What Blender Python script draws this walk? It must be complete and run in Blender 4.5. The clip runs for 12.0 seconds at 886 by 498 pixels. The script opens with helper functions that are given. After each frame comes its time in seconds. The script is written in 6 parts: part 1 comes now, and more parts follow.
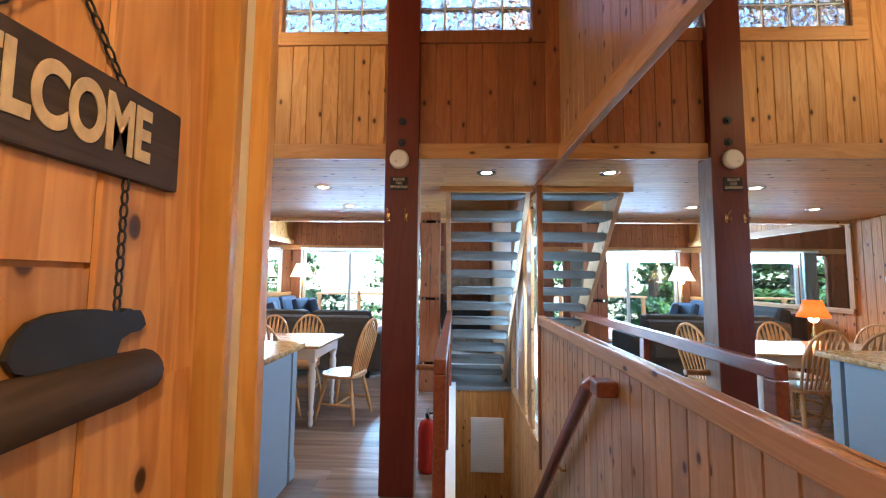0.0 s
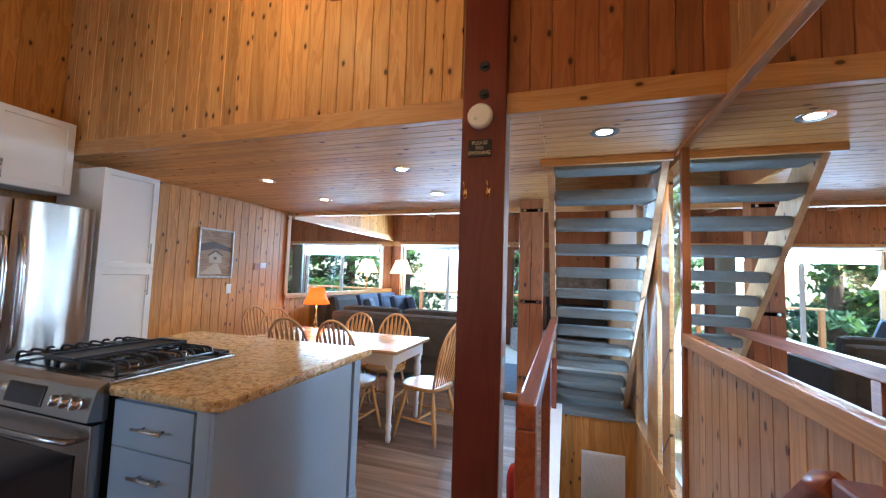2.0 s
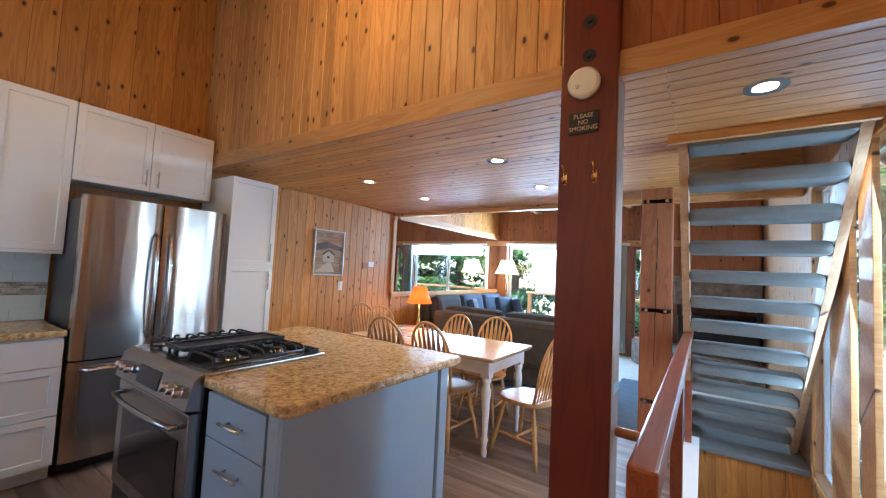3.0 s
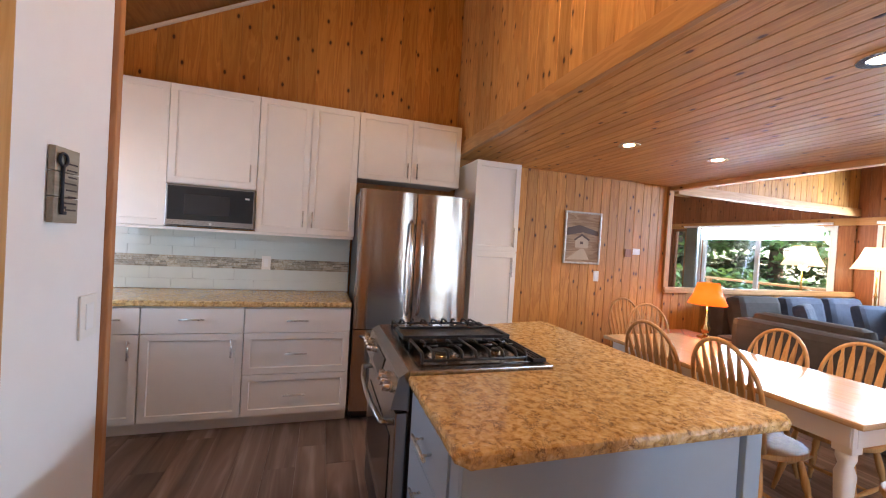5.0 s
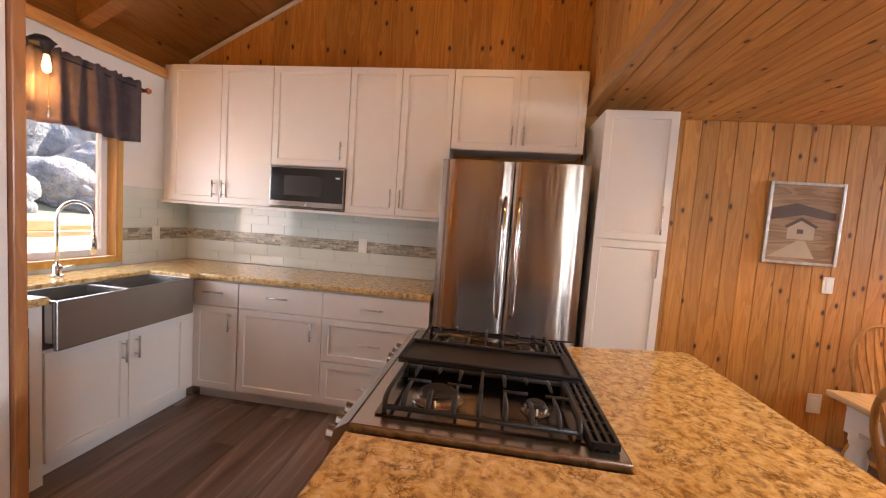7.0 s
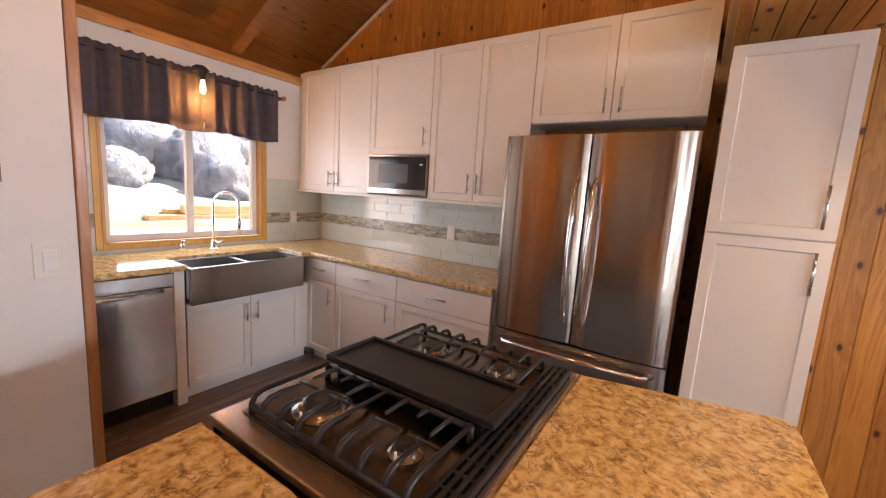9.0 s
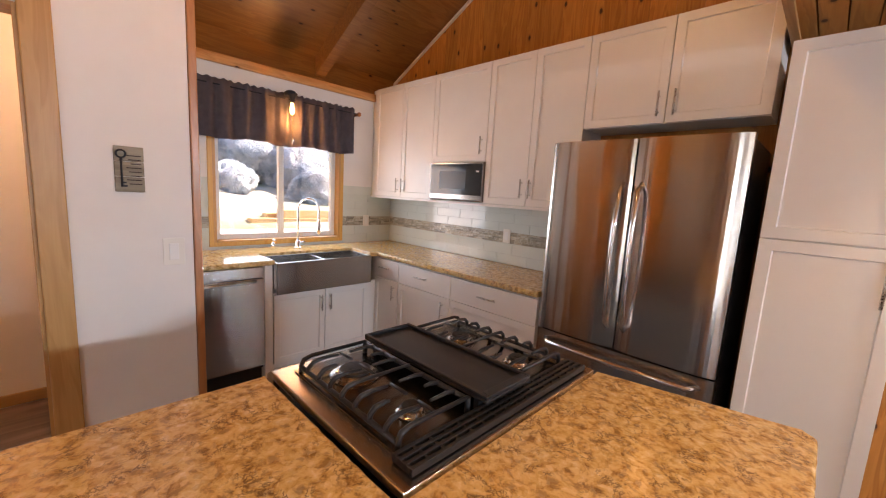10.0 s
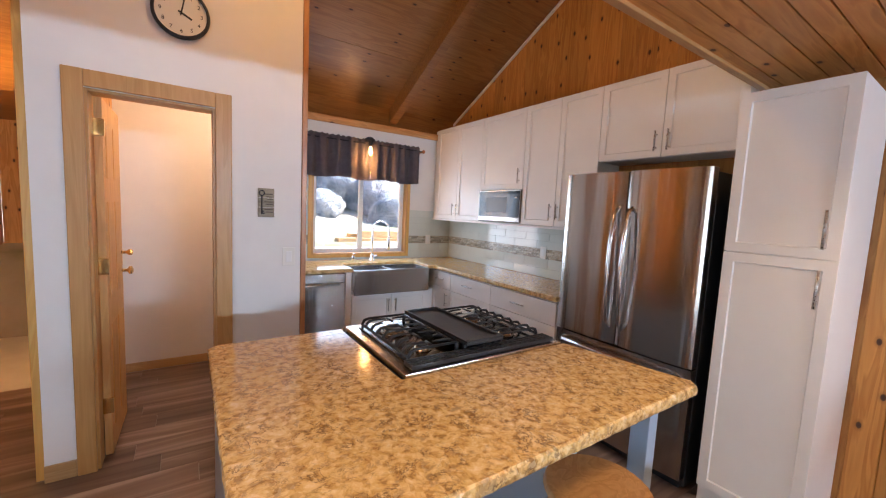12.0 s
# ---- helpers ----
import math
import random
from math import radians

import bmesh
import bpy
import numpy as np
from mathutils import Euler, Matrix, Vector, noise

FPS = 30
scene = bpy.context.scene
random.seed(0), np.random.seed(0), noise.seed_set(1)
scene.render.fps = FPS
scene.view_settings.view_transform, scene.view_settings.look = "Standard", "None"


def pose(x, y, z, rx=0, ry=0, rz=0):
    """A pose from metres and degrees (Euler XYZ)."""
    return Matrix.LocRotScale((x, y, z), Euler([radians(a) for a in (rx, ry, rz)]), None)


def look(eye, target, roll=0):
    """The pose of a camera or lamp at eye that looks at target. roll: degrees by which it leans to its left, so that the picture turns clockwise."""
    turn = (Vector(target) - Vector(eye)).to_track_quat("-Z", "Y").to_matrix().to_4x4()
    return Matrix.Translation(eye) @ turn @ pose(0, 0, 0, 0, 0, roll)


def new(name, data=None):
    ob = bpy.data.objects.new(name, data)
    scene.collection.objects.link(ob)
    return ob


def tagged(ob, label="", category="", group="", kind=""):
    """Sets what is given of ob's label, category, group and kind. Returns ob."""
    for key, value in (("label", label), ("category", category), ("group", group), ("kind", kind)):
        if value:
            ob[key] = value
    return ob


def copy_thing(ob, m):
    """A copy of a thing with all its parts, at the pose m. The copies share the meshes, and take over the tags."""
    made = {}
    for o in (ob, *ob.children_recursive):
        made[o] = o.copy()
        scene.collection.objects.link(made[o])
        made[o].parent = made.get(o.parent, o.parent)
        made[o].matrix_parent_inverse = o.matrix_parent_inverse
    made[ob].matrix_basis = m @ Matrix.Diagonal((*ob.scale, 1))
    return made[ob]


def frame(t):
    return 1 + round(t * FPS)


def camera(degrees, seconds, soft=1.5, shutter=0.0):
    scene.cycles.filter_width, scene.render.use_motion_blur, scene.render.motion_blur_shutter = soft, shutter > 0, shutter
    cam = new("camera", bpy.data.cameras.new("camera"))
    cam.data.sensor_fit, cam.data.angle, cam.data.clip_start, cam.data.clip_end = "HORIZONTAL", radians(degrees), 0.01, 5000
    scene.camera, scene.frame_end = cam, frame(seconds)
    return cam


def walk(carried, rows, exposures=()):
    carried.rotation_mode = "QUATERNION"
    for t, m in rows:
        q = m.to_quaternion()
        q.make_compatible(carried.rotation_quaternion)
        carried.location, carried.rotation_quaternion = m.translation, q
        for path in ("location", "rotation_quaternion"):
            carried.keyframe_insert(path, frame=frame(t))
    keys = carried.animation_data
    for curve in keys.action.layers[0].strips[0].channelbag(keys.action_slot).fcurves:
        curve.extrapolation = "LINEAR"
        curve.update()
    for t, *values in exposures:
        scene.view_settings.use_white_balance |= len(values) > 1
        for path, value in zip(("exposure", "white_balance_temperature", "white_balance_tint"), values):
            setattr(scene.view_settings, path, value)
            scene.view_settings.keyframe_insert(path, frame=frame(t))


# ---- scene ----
cam = camera(98.1, 12.0, soft=1.15)
PATH = [
    (0, (-0.396, 0.113, 1.415), (-0.465, 2.106, 1.564), 0.6),
    (0.5, (-0.357, 0.257, 1.402), (-0.501, 2.247, 1.552), 0.9),
    (1, (-0.37, 0.433, 1.402), (-0.628, 2.411, 1.547), 1.1),
    (1.5, (-0.377, 0.615, 1.398), (-0.792, 2.566, 1.541), 1.5),
    (2, (-0.36, 0.797, 1.4), (-0.973, 2.696, 1.536), 1.9),
    (2.5, (-0.346, 0.926, 1.404), (-1.203, 2.728, 1.531), 2.4),
    (3, (-0.369, 1.076, 1.411), (-1.493, 2.726, 1.524), 2.8),
    (3.5, (-0.408, 1.187, 1.407), (-1.795, 2.625, 1.5), 3.3),
    (3.7, (-0.418, 1.242, 1.415), (-1.903, 2.58, 1.497), 3.4),
    (5.3, (-0.807, 1.628, 1.416), (-2.755, 2.077, 1.379), 3.7),
    (5.5, (-0.882, 1.698, 1.405), (-2.849, 2.054, 1.369), 4.0),
    (6, (-1.02, 1.858, 1.401), (-3.014, 2.004, 1.333), 4.1),
    (6.5, (-1.136, 2.016, 1.396), (-3.133, 1.955, 1.295), 4.1),
    (8.5, (-1.611, 2.59, 1.46), (-3.384, 1.705, 1.187), 3.7),
    (9, (-1.671, 2.725, 1.46), (-3.329, 1.644, 1.177), 3.7),
    (9.5, (-1.684, 2.828, 1.462), (-3.215, 1.575, 1.172), 3.6),
    (10, (-1.655, 2.951, 1.475), (-3.063, 1.559, 1.191), 3.3),
    (10.5, (-1.642, 3.091, 1.493), (-2.953, 1.603, 1.232), 3.2),
    (11, (-1.605, 3.245, 1.489), (-2.829, 1.681, 1.253), 3.1),
    (11.5, (-1.529, 3.421, 1.484), (-2.685, 1.803, 1.276), 2.9),
    (12, (-1.45, 3.586, 1.496), (-2.56, 1.933, 1.305), 2.8),
]
EXPOSURES = [(0.0, 2.92, 5050, 2), (1.5, 2.86, 4950, 2), (2.5, 2.87, 5500, 8), (3.5, 2.97, 5150, 2), (5.5, 2.95, 7000, 22), (6.5, 2.93, 7800, 24), (9.0, 2.88, 7600, 24), (10.5, 2.82, 7400, 22), (12.0, 2.84, 6300, 16)]
walk(cam, [(t, look(eye, target, roll)) for t, eye, target, roll in PATH], EXPOSURES)


# ---- world and light ----
world = bpy.data.worlds.new("sky")
scene.world = world
world.use_nodes = True
wn = world.node_tree
sky = wn.nodes.new("ShaderNodeTexSky")
sky.sky_type, sky.sun_disc = "NISHITA", False
sky.dust_density, sky.ozone_density = 0.3, 2.0
sky.sun_elevation, sky.sun_rotation = radians(46), radians(268)
wn.links.new(sky.outputs[0], wn.nodes["Background"].inputs[0])
wn.nodes["Background"].inputs[1].default_value = 0.15


def lamp(name, kind, power, colour, m, **more):
    data = bpy.data.lights.new(name, kind)
    data.energy, data.color = power, colour
    for key, value in more.items():
        if key == "size":
            data.shape, data.size, data.size_y = "RECTANGLE", *value
        elif key == "angle":
            data.angle = value
        elif key == "spot":
            data.spot_size, data.spot_blend = value
        elif key == "radius":
            data.shadow_soft_size = value
    ob = new(name, data)
    ob.matrix_world = m
    return ob


DAY = (0.60, 0.80, 1.0)
WARM = (1.0, 0.60, 0.26)
az, el = radians(268), radians(46)
sun_from = Vector((math.sin(az) * math.cos(el), math.cos(az) * math.cos(el), math.sin(el)))
lamp("sun", "SUN", 4.0, (1.0, 0.95, 0.86), look(sun_from * 20, (0, 0, 0)), angle=radians(0.5))
lamp("daylight_north", "AREA", 32, DAY, look((-2.9, 8.99, 1.92), (-2.9, 0, 1.2)), size=(2.0, 0.20))
lamp("daylight_stair", "AREA", 9.5, DAY, look((0.32, 4.3, 1.25), (-3, 3.6, 0.8)), size=(1.3, 1.7))
lamp("daylight_sink", "AREA", 2.1, DAY, look((-3.1, -0.46, 1.4), (-3.1, 4, 1.0)), size=(1.0, 0.8))


# ---- materials ----
def mat(name):
    m = bpy.data.materials.new(name)
    m.use_nodes = True
    return m, m.node_tree.nodes, m.node_tree.links, m.node_tree.nodes["Principled BSDF"]


def math_node(nodes, links, op, a, b=None, c=None):
    n = nodes.new("ShaderNodeMath")
    n.operation = op
    for i, v in enumerate((a, b, c)):
        if v is None:
            continue
        if isinstance(v, (int, float)):
            n.inputs[i].default_value = v
        else:
            links.new(v, n.inputs[i])
    return n.outputs[0]


def ramp(nodes, links, fac, stops):
    n = nodes.new("ShaderNodeValToRGB")
    els = n.color_ramp.elements
    while len(els) < len(stops):
        els.new(0.5)
    for e, (p, c) in zip(els, stops):
        e.position, e.color = p, (*c, 1)
    links.new(fac, n.inputs[0])
    return n.outputs[0]


def noise_node(nodes, links, vec, scale, detail=4, rough=0.55, distort=0.0):
    n = nodes.new("ShaderNodeTexNoise")
    n.inputs["Scale"].default_value, n.inputs["Detail"].default_value = scale, detail
    n.inputs["Roughness"].default_value, n.inputs["Distortion"].default_value = rough, distort
    links.new(vec, n.inputs["Vector"])
    return n.outputs["Fac"]


def mix(nodes, links, fac, a, b, kind="MIX"):
    n = nodes.new("ShaderNodeMix")
    n.data_type, n.blend_type = "RGBA", kind
    for sock, v in ((n.inputs[0], fac), (n.inputs[6], a), (n.inputs[7], b)):
        if isinstance(v, (int, float)):
            sock.default_value = v
        elif isinstance(v, tuple):
            sock.default_value = (*v, 1)
        else:
            links.new(v, sock)
    return n.outputs[2]


def bump(nodes, links, bsdf, height, strength, distance=0.002):
    n = nodes.new("ShaderNodeBump")
    n.inputs["Strength"].default_value, n.inputs["Distance"].default_value = strength, distance
    links.new(height, n.inputs["Height"])
    links.new(n.outputs[0], bsdf.inputs["Normal"])


def moved(nodes, links, stretch, seed="object"):
    """Object coordinates shifted by a chance amount for each piece, then stretched along the grain."""
    co = nodes.new("ShaderNodeTexCoord").outputs["Object"]
    if seed == "object":
        rnd = nodes.new("ShaderNodeObjectInfo").outputs["Random"]
    else:
        rnd = nodes.new("ShaderNodeNewGeometry").outputs["Random Per Island"]
    comb = nodes.new("ShaderNodeCombineXYZ")
    for i, k in enumerate((37.0, 61.0, 83.0)):
        links.new(math_node(nodes, links, "MULTIPLY", rnd, k), comb.inputs[i])
    add = nodes.new("ShaderNodeVectorMath")
    links.new(co, add.inputs[0])
    links.new(comb.outputs[0], add.inputs[1])
    mul = nodes.new("ShaderNodeVectorMath")
    mul.operation = "MULTIPLY"
    mul.inputs[1].default_value = stretch
    links.new(add.outputs[0], mul.inputs[0])
    return mul.outputs[0], rnd, add.outputs[0]


def wood(name, dark, mid, light, grain="z", seed="object", rough=0.42, knots=0.6, coat=0.15, spread=0.35, pores=0.35):
    """Boards: growth rings along the grain, fine pores, knots with dark hearts, a tone of its own for each board."""
    m, nodes, links, b = mat(name)
    s = {"z": (7, 7, 0.7), "x": (0.7, 7, 7), "y": (7, 0.7, 7)}[grain]
    vec, rnd, raw = moved(nodes, links, s, seed)
    rings = noise_node(nodes, links, vec, 1.6, 3, 0.5, 1.6)
    f = {"z": (90, 90, 3), "x": (3, 90, 90), "y": (90, 3, 90)}[grain]
    fine_mul = nodes.new("ShaderNodeVectorMath")
    fine_mul.operation = "MULTIPLY"
    fine_mul.inputs[1].default_value = f
    links.new(raw, fine_mul.inputs[0])
    fine = noise_node(nodes, links, fine_mul.outputs[0], 1.0, 2, 0.6)
    base = ramp(nodes, links, rings, [(0.30, mid), (0.5, light), (0.56, mid), (0.75, light)])
    base = mix(nodes, links, math_node(nodes, links, "MULTIPLY", fine, pores), base, mid, "MULTIPLY")
    tone = math_node(nodes, links, "ADD", math_node(nodes, links, "MULTIPLY", rnd, spread), 1 - spread / 2)
    tint = nodes.new("ShaderNodeHueSaturation")
    links.new(tone, tint.inputs["Value"])
    links.new(base, tint.inputs["Color"])
    base = tint.outputs[0]
    if knots:
        sep = nodes.new("ShaderNodeSeparateXYZ")
        links.new(raw, sep.inputs[0])
        ax = {"x": 0, "y": 1, "z": 2}[grain]
        others = [sep.outputs[q] for q in range(3) if q != ax]
        flat = nodes.new("ShaderNodeCombineXYZ")
        across = math_node(nodes, links, "ADD", others[0], others[1])
        links.new(math_node(nodes, links, "MULTIPLY", across, 7.5), flat.inputs[0])
        links.new(math_node(nodes, links, "MULTIPLY", sep.outputs[ax], 4.2), flat.inputs[1])
        vor = nodes.new("ShaderNodeTexVoronoi")
        vor.voronoi_dimensions = "2D"
        vor.inputs["Scale"].default_value, vor.inputs["Randomness"].default_value = 1.0, 1.0
        links.new(flat.outputs[0], vor.inputs["Vector"])
        d = vor.outputs["Distance"]
        pick = math_node(nodes, links, "LESS_THAN", vor.outputs["Color"], knots)
        heart = ramp(nodes, links, d, [(0.0, (1, 1, 1)), (0.06, (0.9, 0.9, 0.9)), (0.085, (0, 0, 0))])
        halo = ramp(nodes, links, d, [(0.04, (0.6, 0.6, 0.6)), (0.16, (0, 0, 0))])
        base = mix(nodes, links, math_node(nodes, links, "MULTIPLY", halo, pick), base, dark)
        darker = tuple(v * 0.25 for v in dark)
        base = mix(nodes, links, math_node(nodes, links, "MULTIPLY", heart, pick), base, darker)
    links.new(base, b.inputs["Base Color"])
    b.inputs["Roughness"].default_value = rough
    b.inputs["Coat Weight"].default_value, b.inputs["Coat Roughness"].default_value = coat, 0.25
    bump(nodes, links, b, fine, 0.25, 0.001)
    return m


def plain(name, colour, rough=0.5, metal=0.0, vary=0.06, scale=6.0, relief=0.05, coat=0.0, transmission=0.0):
    """A painted, moulded or cast surface with faint blotches and fine relief."""
    m, nodes, links, b = mat(name)
    co = nodes.new("ShaderNodeTexCoord").outputs["Object"]
    big = noise_node(nodes, links, co, scale, 4)
    lo, hi = tuple(v * (1 - vary) for v in colour), tuple(min(1, v * (1 + vary)) for v in colour)
    links.new(ramp(nodes, links, big, [(0.3, lo), (0.7, hi)]), b.inputs["Base Color"])
    fine = noise_node(nodes, links, co, scale * 40, 3)
    r = math_node(nodes, links, "ADD", math_node(nodes, links, "MULTIPLY", fine, 0.12), rough - 0.06)
    links.new(r, b.inputs["Roughness"])
    b.inputs["Metallic"].default_value = metal
    b.inputs["Coat Weight"].default_value = coat
    b.inputs["Transmission Weight"].default_value = transmission
    if relief:
        bump(nodes, links, b, fine, relief, 0.002)
    return m


def steel(name, colour=(0.42, 0.40, 0.38), rough=0.26, grain=(3, 3, 400), relief=0.06, turn=0.25, waves=0.0):
    """Brushed stainless steel whose level brushing draws reflections out up and down; waves: dents of the sheet."""
    m, nodes, links, b = mat(name)
    co = nodes.new("ShaderNodeTexCoord").outputs["Object"]
    mul = nodes.new("ShaderNodeVectorMath")
    mul.operation = "MULTIPLY"
    mul.inputs[1].default_value = grain
    links.new(co, mul.inputs[0])
    n = noise_node(nodes, links, mul.outputs[0], 1.0, 3)
    b.inputs["Metallic"].default_value = 1.0
    b.inputs["Base Color"].default_value = (*colour, 1)
    b.inputs["Roughness"].default_value = rough
    b.inputs["Anisotropic"].default_value, b.inputs["Anisotropic Rotation"].default_value = 0.85, turn
    tangent = nodes.new("ShaderNodeTangent")
    tangent.direction_type, tangent.axis = "RADIAL", "Z"
    links.new(tangent.outputs[0], b.inputs["Tangent"])
    if waves:
        wide = nodes.new("ShaderNodeVectorMath")
        wide.operation = "MULTIPLY"
        wide.inputs[1].default_value = (9, 9, 0.9)
        links.new(co, wide.inputs[0])
        bump(nodes, links, b, noise_node(nodes, links, wide.outputs[0], 1.0, 2), waves, 0.004)
    else:
        bump(nodes, links, b, n, relief, 0.0005)
    return m


def glow(name, colour, strength):
    m, nodes, links, b = mat(name)
    b.inputs["Base Color"].default_value = (*colour, 1)
    b.inputs["Emission Color"].default_value = (*colour, 1)
    b.inputs["Emission Strength"].default_value = strength
    return m


def stone_top():
    """Polished granite: a close mottle of honey and cream grains, brown flecks and a few broken veins."""
    m, nodes, links, b = mat("granite")
    co = nodes.new("ShaderNodeTexCoord").outputs["Object"]
    warp = nodes.new("ShaderNodeTexNoise")
    warp.inputs["Scale"].default_value = 14.0
    links.new(co, warp.inputs["Vector"])
    add = mix(nodes, links, 0.03, co, warp.outputs["Color"], "ADD")
    grains = noise_node(nodes, links, add, 34, 5, 0.68, 0.3)
    col = ramp(nodes, links, grains, [(0.385, (0.15, 0.070, 0.026)), (0.44, (0.43, 0.235, 0.075)), (0.49, (0.66, 0.425, 0.155)), (0.58, (0.76, 0.55, 0.26)), (0.68, (0.88, 0.75, 0.50))])
    big = noise_node(nodes, links, co, 5.0, 4, 0.6)
    col = mix(nodes, links, math_node(nodes, links, "MULTIPLY", big, 0.55), col, (0.68, 0.43, 0.155))
    flakes = nodes.new("ShaderNodeTexVoronoi")
    flakes.inputs["Scale"].default_value = 75
    links.new(add, flakes.inputs["Vector"])
    grey = nodes.new("ShaderNodeSeparateColor")
    links.new(flakes.outputs["Color"], grey.inputs[0])
    col = mix(nodes, links, 0.28, col, ramp(nodes, links, grey.outputs[0], [(0.0, (0.26, 0.13, 0.045)), (0.3, (0.60, 0.39, 0.15)), (1.0, (0.86, 0.72, 0.46))]))
    veins = noise_node(nodes, links, add, 17, 6, 0.7, 0.3)
    near = math_node(nodes, links, "ABSOLUTE", math_node(nodes, links, "SUBTRACT", veins, 0.5))
    line = ramp(nodes, links, near, [(0.0, (1, 1, 1)), (0.012, (0.7, 0.7, 0.7)), (0.026, (0, 0, 0))])
    where = ramp(nodes, links, noise_node(nodes, links, co, 13, 3), [(0.46, (0, 0, 0)), (0.58, (0.85, 0.85, 0.85))])
    col = mix(nodes, links, math_node(nodes, links, "MULTIPLY", line, where), col, (0.13, 0.075, 0.042))
    links.new(col, b.inputs["Base Color"])
    b.inputs["Roughness"].default_value = 0.12
    return m


def floor_vinyl():
    """Wood-look planks: long soft streaks from umber to pale oak, and a tone of its own for each plank."""
    m, nodes, links, b = mat("vinyl_plank")
    vec, rnd, raw = moved(nodes, links, (0.7, 9, 1))
    broad = noise_node(nodes, links, vec, 1.0, 3, 0.55, 0.9)
    fine_mul = nodes.new("ShaderNodeVectorMath")
    fine_mul.operation = "MULTIPLY"
    fine_mul.inputs[1].default_value = (3, 95, 1)
    links.new(raw, fine_mul.inputs[0])
    fine = noise_node(nodes, links, fine_mul.outputs[0], 1.0, 3, 0.6)
    col = ramp(nodes, links, broad, [(0.30, (0.085, 0.050, 0.038)), (0.44, (0.17, 0.112, 0.088)), (0.56, (0.23, 0.165, 0.135)), (0.72, (0.40, 0.32, 0.27))])
    col = mix(nodes, links, math_node(nodes, links, "MULTIPLY", fine, 0.30), col, (0.13, 0.085, 0.068))
    tint = nodes.new("ShaderNodeHueSaturation")
    links.new(math_node(nodes, links, "ADD", math_node(nodes, links, "MULTIPLY", rnd, 0.5), 0.72), tint.inputs["Value"])
    links.new(col, tint.inputs["Color"])
    links.new(tint.outputs[0], b.inputs["Base Color"])
    b.inputs["Roughness"].default_value = 0.36
    bump(nodes, links, b, fine, 0.2, 0.0006)
    return m


def carpet():
    m, nodes, links, b = mat("carpet")
    co = nodes.new("ShaderNodeTexCoord").outputs["Object"]
    n = noise_node(nodes, links, co, 260, 3)
    big = noise_node(nodes, links, co, 7, 3)
    c = ramp(nodes, links, n, [(0.3, (0.14, 0.145, 0.14)), (0.7, (0.32, 0.33, 0.31))])
    c = mix(nodes, links, big, c, (0.17, 0.175, 0.17))
    links.new(c, b.inputs["Base Color"])
    b.inputs["Roughness"].default_value = 0.95
    bump(nodes, links, b, n, 0.9, 0.006)
    return m


PINE = wood("pine_board", (0.18, 0.060, 0.016), (0.50, 0.245, 0.068), (0.65, 0.365, 0.125), rough=0.58, coat=0.04, knots=0.48)
PINE_WEST = wood("amber_pine_board", (0.17, 0.045, 0.009), (0.46, 0.190, 0.036), (0.61, 0.290, 0.066), rough=0.5, coat=0.1, knots=0.52, spread=0.30)
PINE_PALE = wood("pale_pine_board", (0.22, 0.085, 0.03), (0.52, 0.305, 0.15), (0.62, 0.395, 0.21), knots=0.45)
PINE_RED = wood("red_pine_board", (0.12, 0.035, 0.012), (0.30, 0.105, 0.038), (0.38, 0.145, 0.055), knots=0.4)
PINE_X = wood("pine_rail", (0.24, 0.08, 0.02), (0.55, 0.29, 0.10), (0.67, 0.38, 0.15), grain="x", knots=0.3)
PINE_Y = wood("pine_rail_along", (0.24, 0.08, 0.02), (0.55, 0.29, 0.10), (0.67, 0.38, 0.15), grain="y", knots=0.3)
PINE_CEIL = wood("pine_ceiling_board", (0.26, 0.10, 0.03), (0.55, 0.265, 0.072), (0.67, 0.355, 0.110), knots=0.35, spread=0.22, grain="x", seed="island", rough=0.52, coat=0.04)
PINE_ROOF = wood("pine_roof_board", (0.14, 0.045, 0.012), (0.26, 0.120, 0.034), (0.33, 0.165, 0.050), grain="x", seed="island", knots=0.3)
TRIM = wood("oak_trim", (0.30, 0.14, 0.05), (0.53, 0.285, 0.085), (0.61, 0.35, 0.12), knots=0)
# Golden trim with the hall lamp's glow in its colour; sink casing shares it.
GOLD_LAMPLIT_TRIM = wood("golden_lamplit_trim", (0.36, 0.17, 0.04), (0.60, 0.33, 0.075), (0.68, 0.41, 0.11), knots=0)
TRIM_X = wood("oak_trim_level", (0.30, 0.16, 0.06), (0.52, 0.32, 0.13), (0.62, 0.41, 0.19), grain="x", knots=0)
POST = wood("stained_post", (0.05, 0.012, 0.007), (0.120, 0.017, 0.008), (0.150, 0.023, 0.010), knots=0.1, spread=0.1, pores=0.2)
AMBER = wood("amber_casing", (0.2, 0.07, 0.02), (0.42, 0.17, 0.05), (0.52, 0.23, 0.075), knots=0, coat=0.5)
RAIL = wood("red_rail", (0.12, 0.03, 0.015), (0.23, 0.055, 0.026), (0.30, 0.085, 0.038), grain="y", knots=0, coat=0.6)
TIMBER = wood("timber_post_wood", (0.08, 0.025, 0.010), (0.30, 0.105, 0.040), (0.40, 0.155, 0.062), knots=0.3)
CHAIR = wood("chair_oak", (0.30, 0.14, 0.05), (0.50, 0.26, 0.08), (0.62, 0.35, 0.13), knots=0, coat=0.2)
TABLE_TOP = wood("table_top_wood", (0.35, 0.2, 0.09), (0.50, 0.32, 0.16), (0.60, 0.41, 0.22), grain="x", knots=0, coat=0.9, rough=0.25)
FLOORING = floor_vinyl()
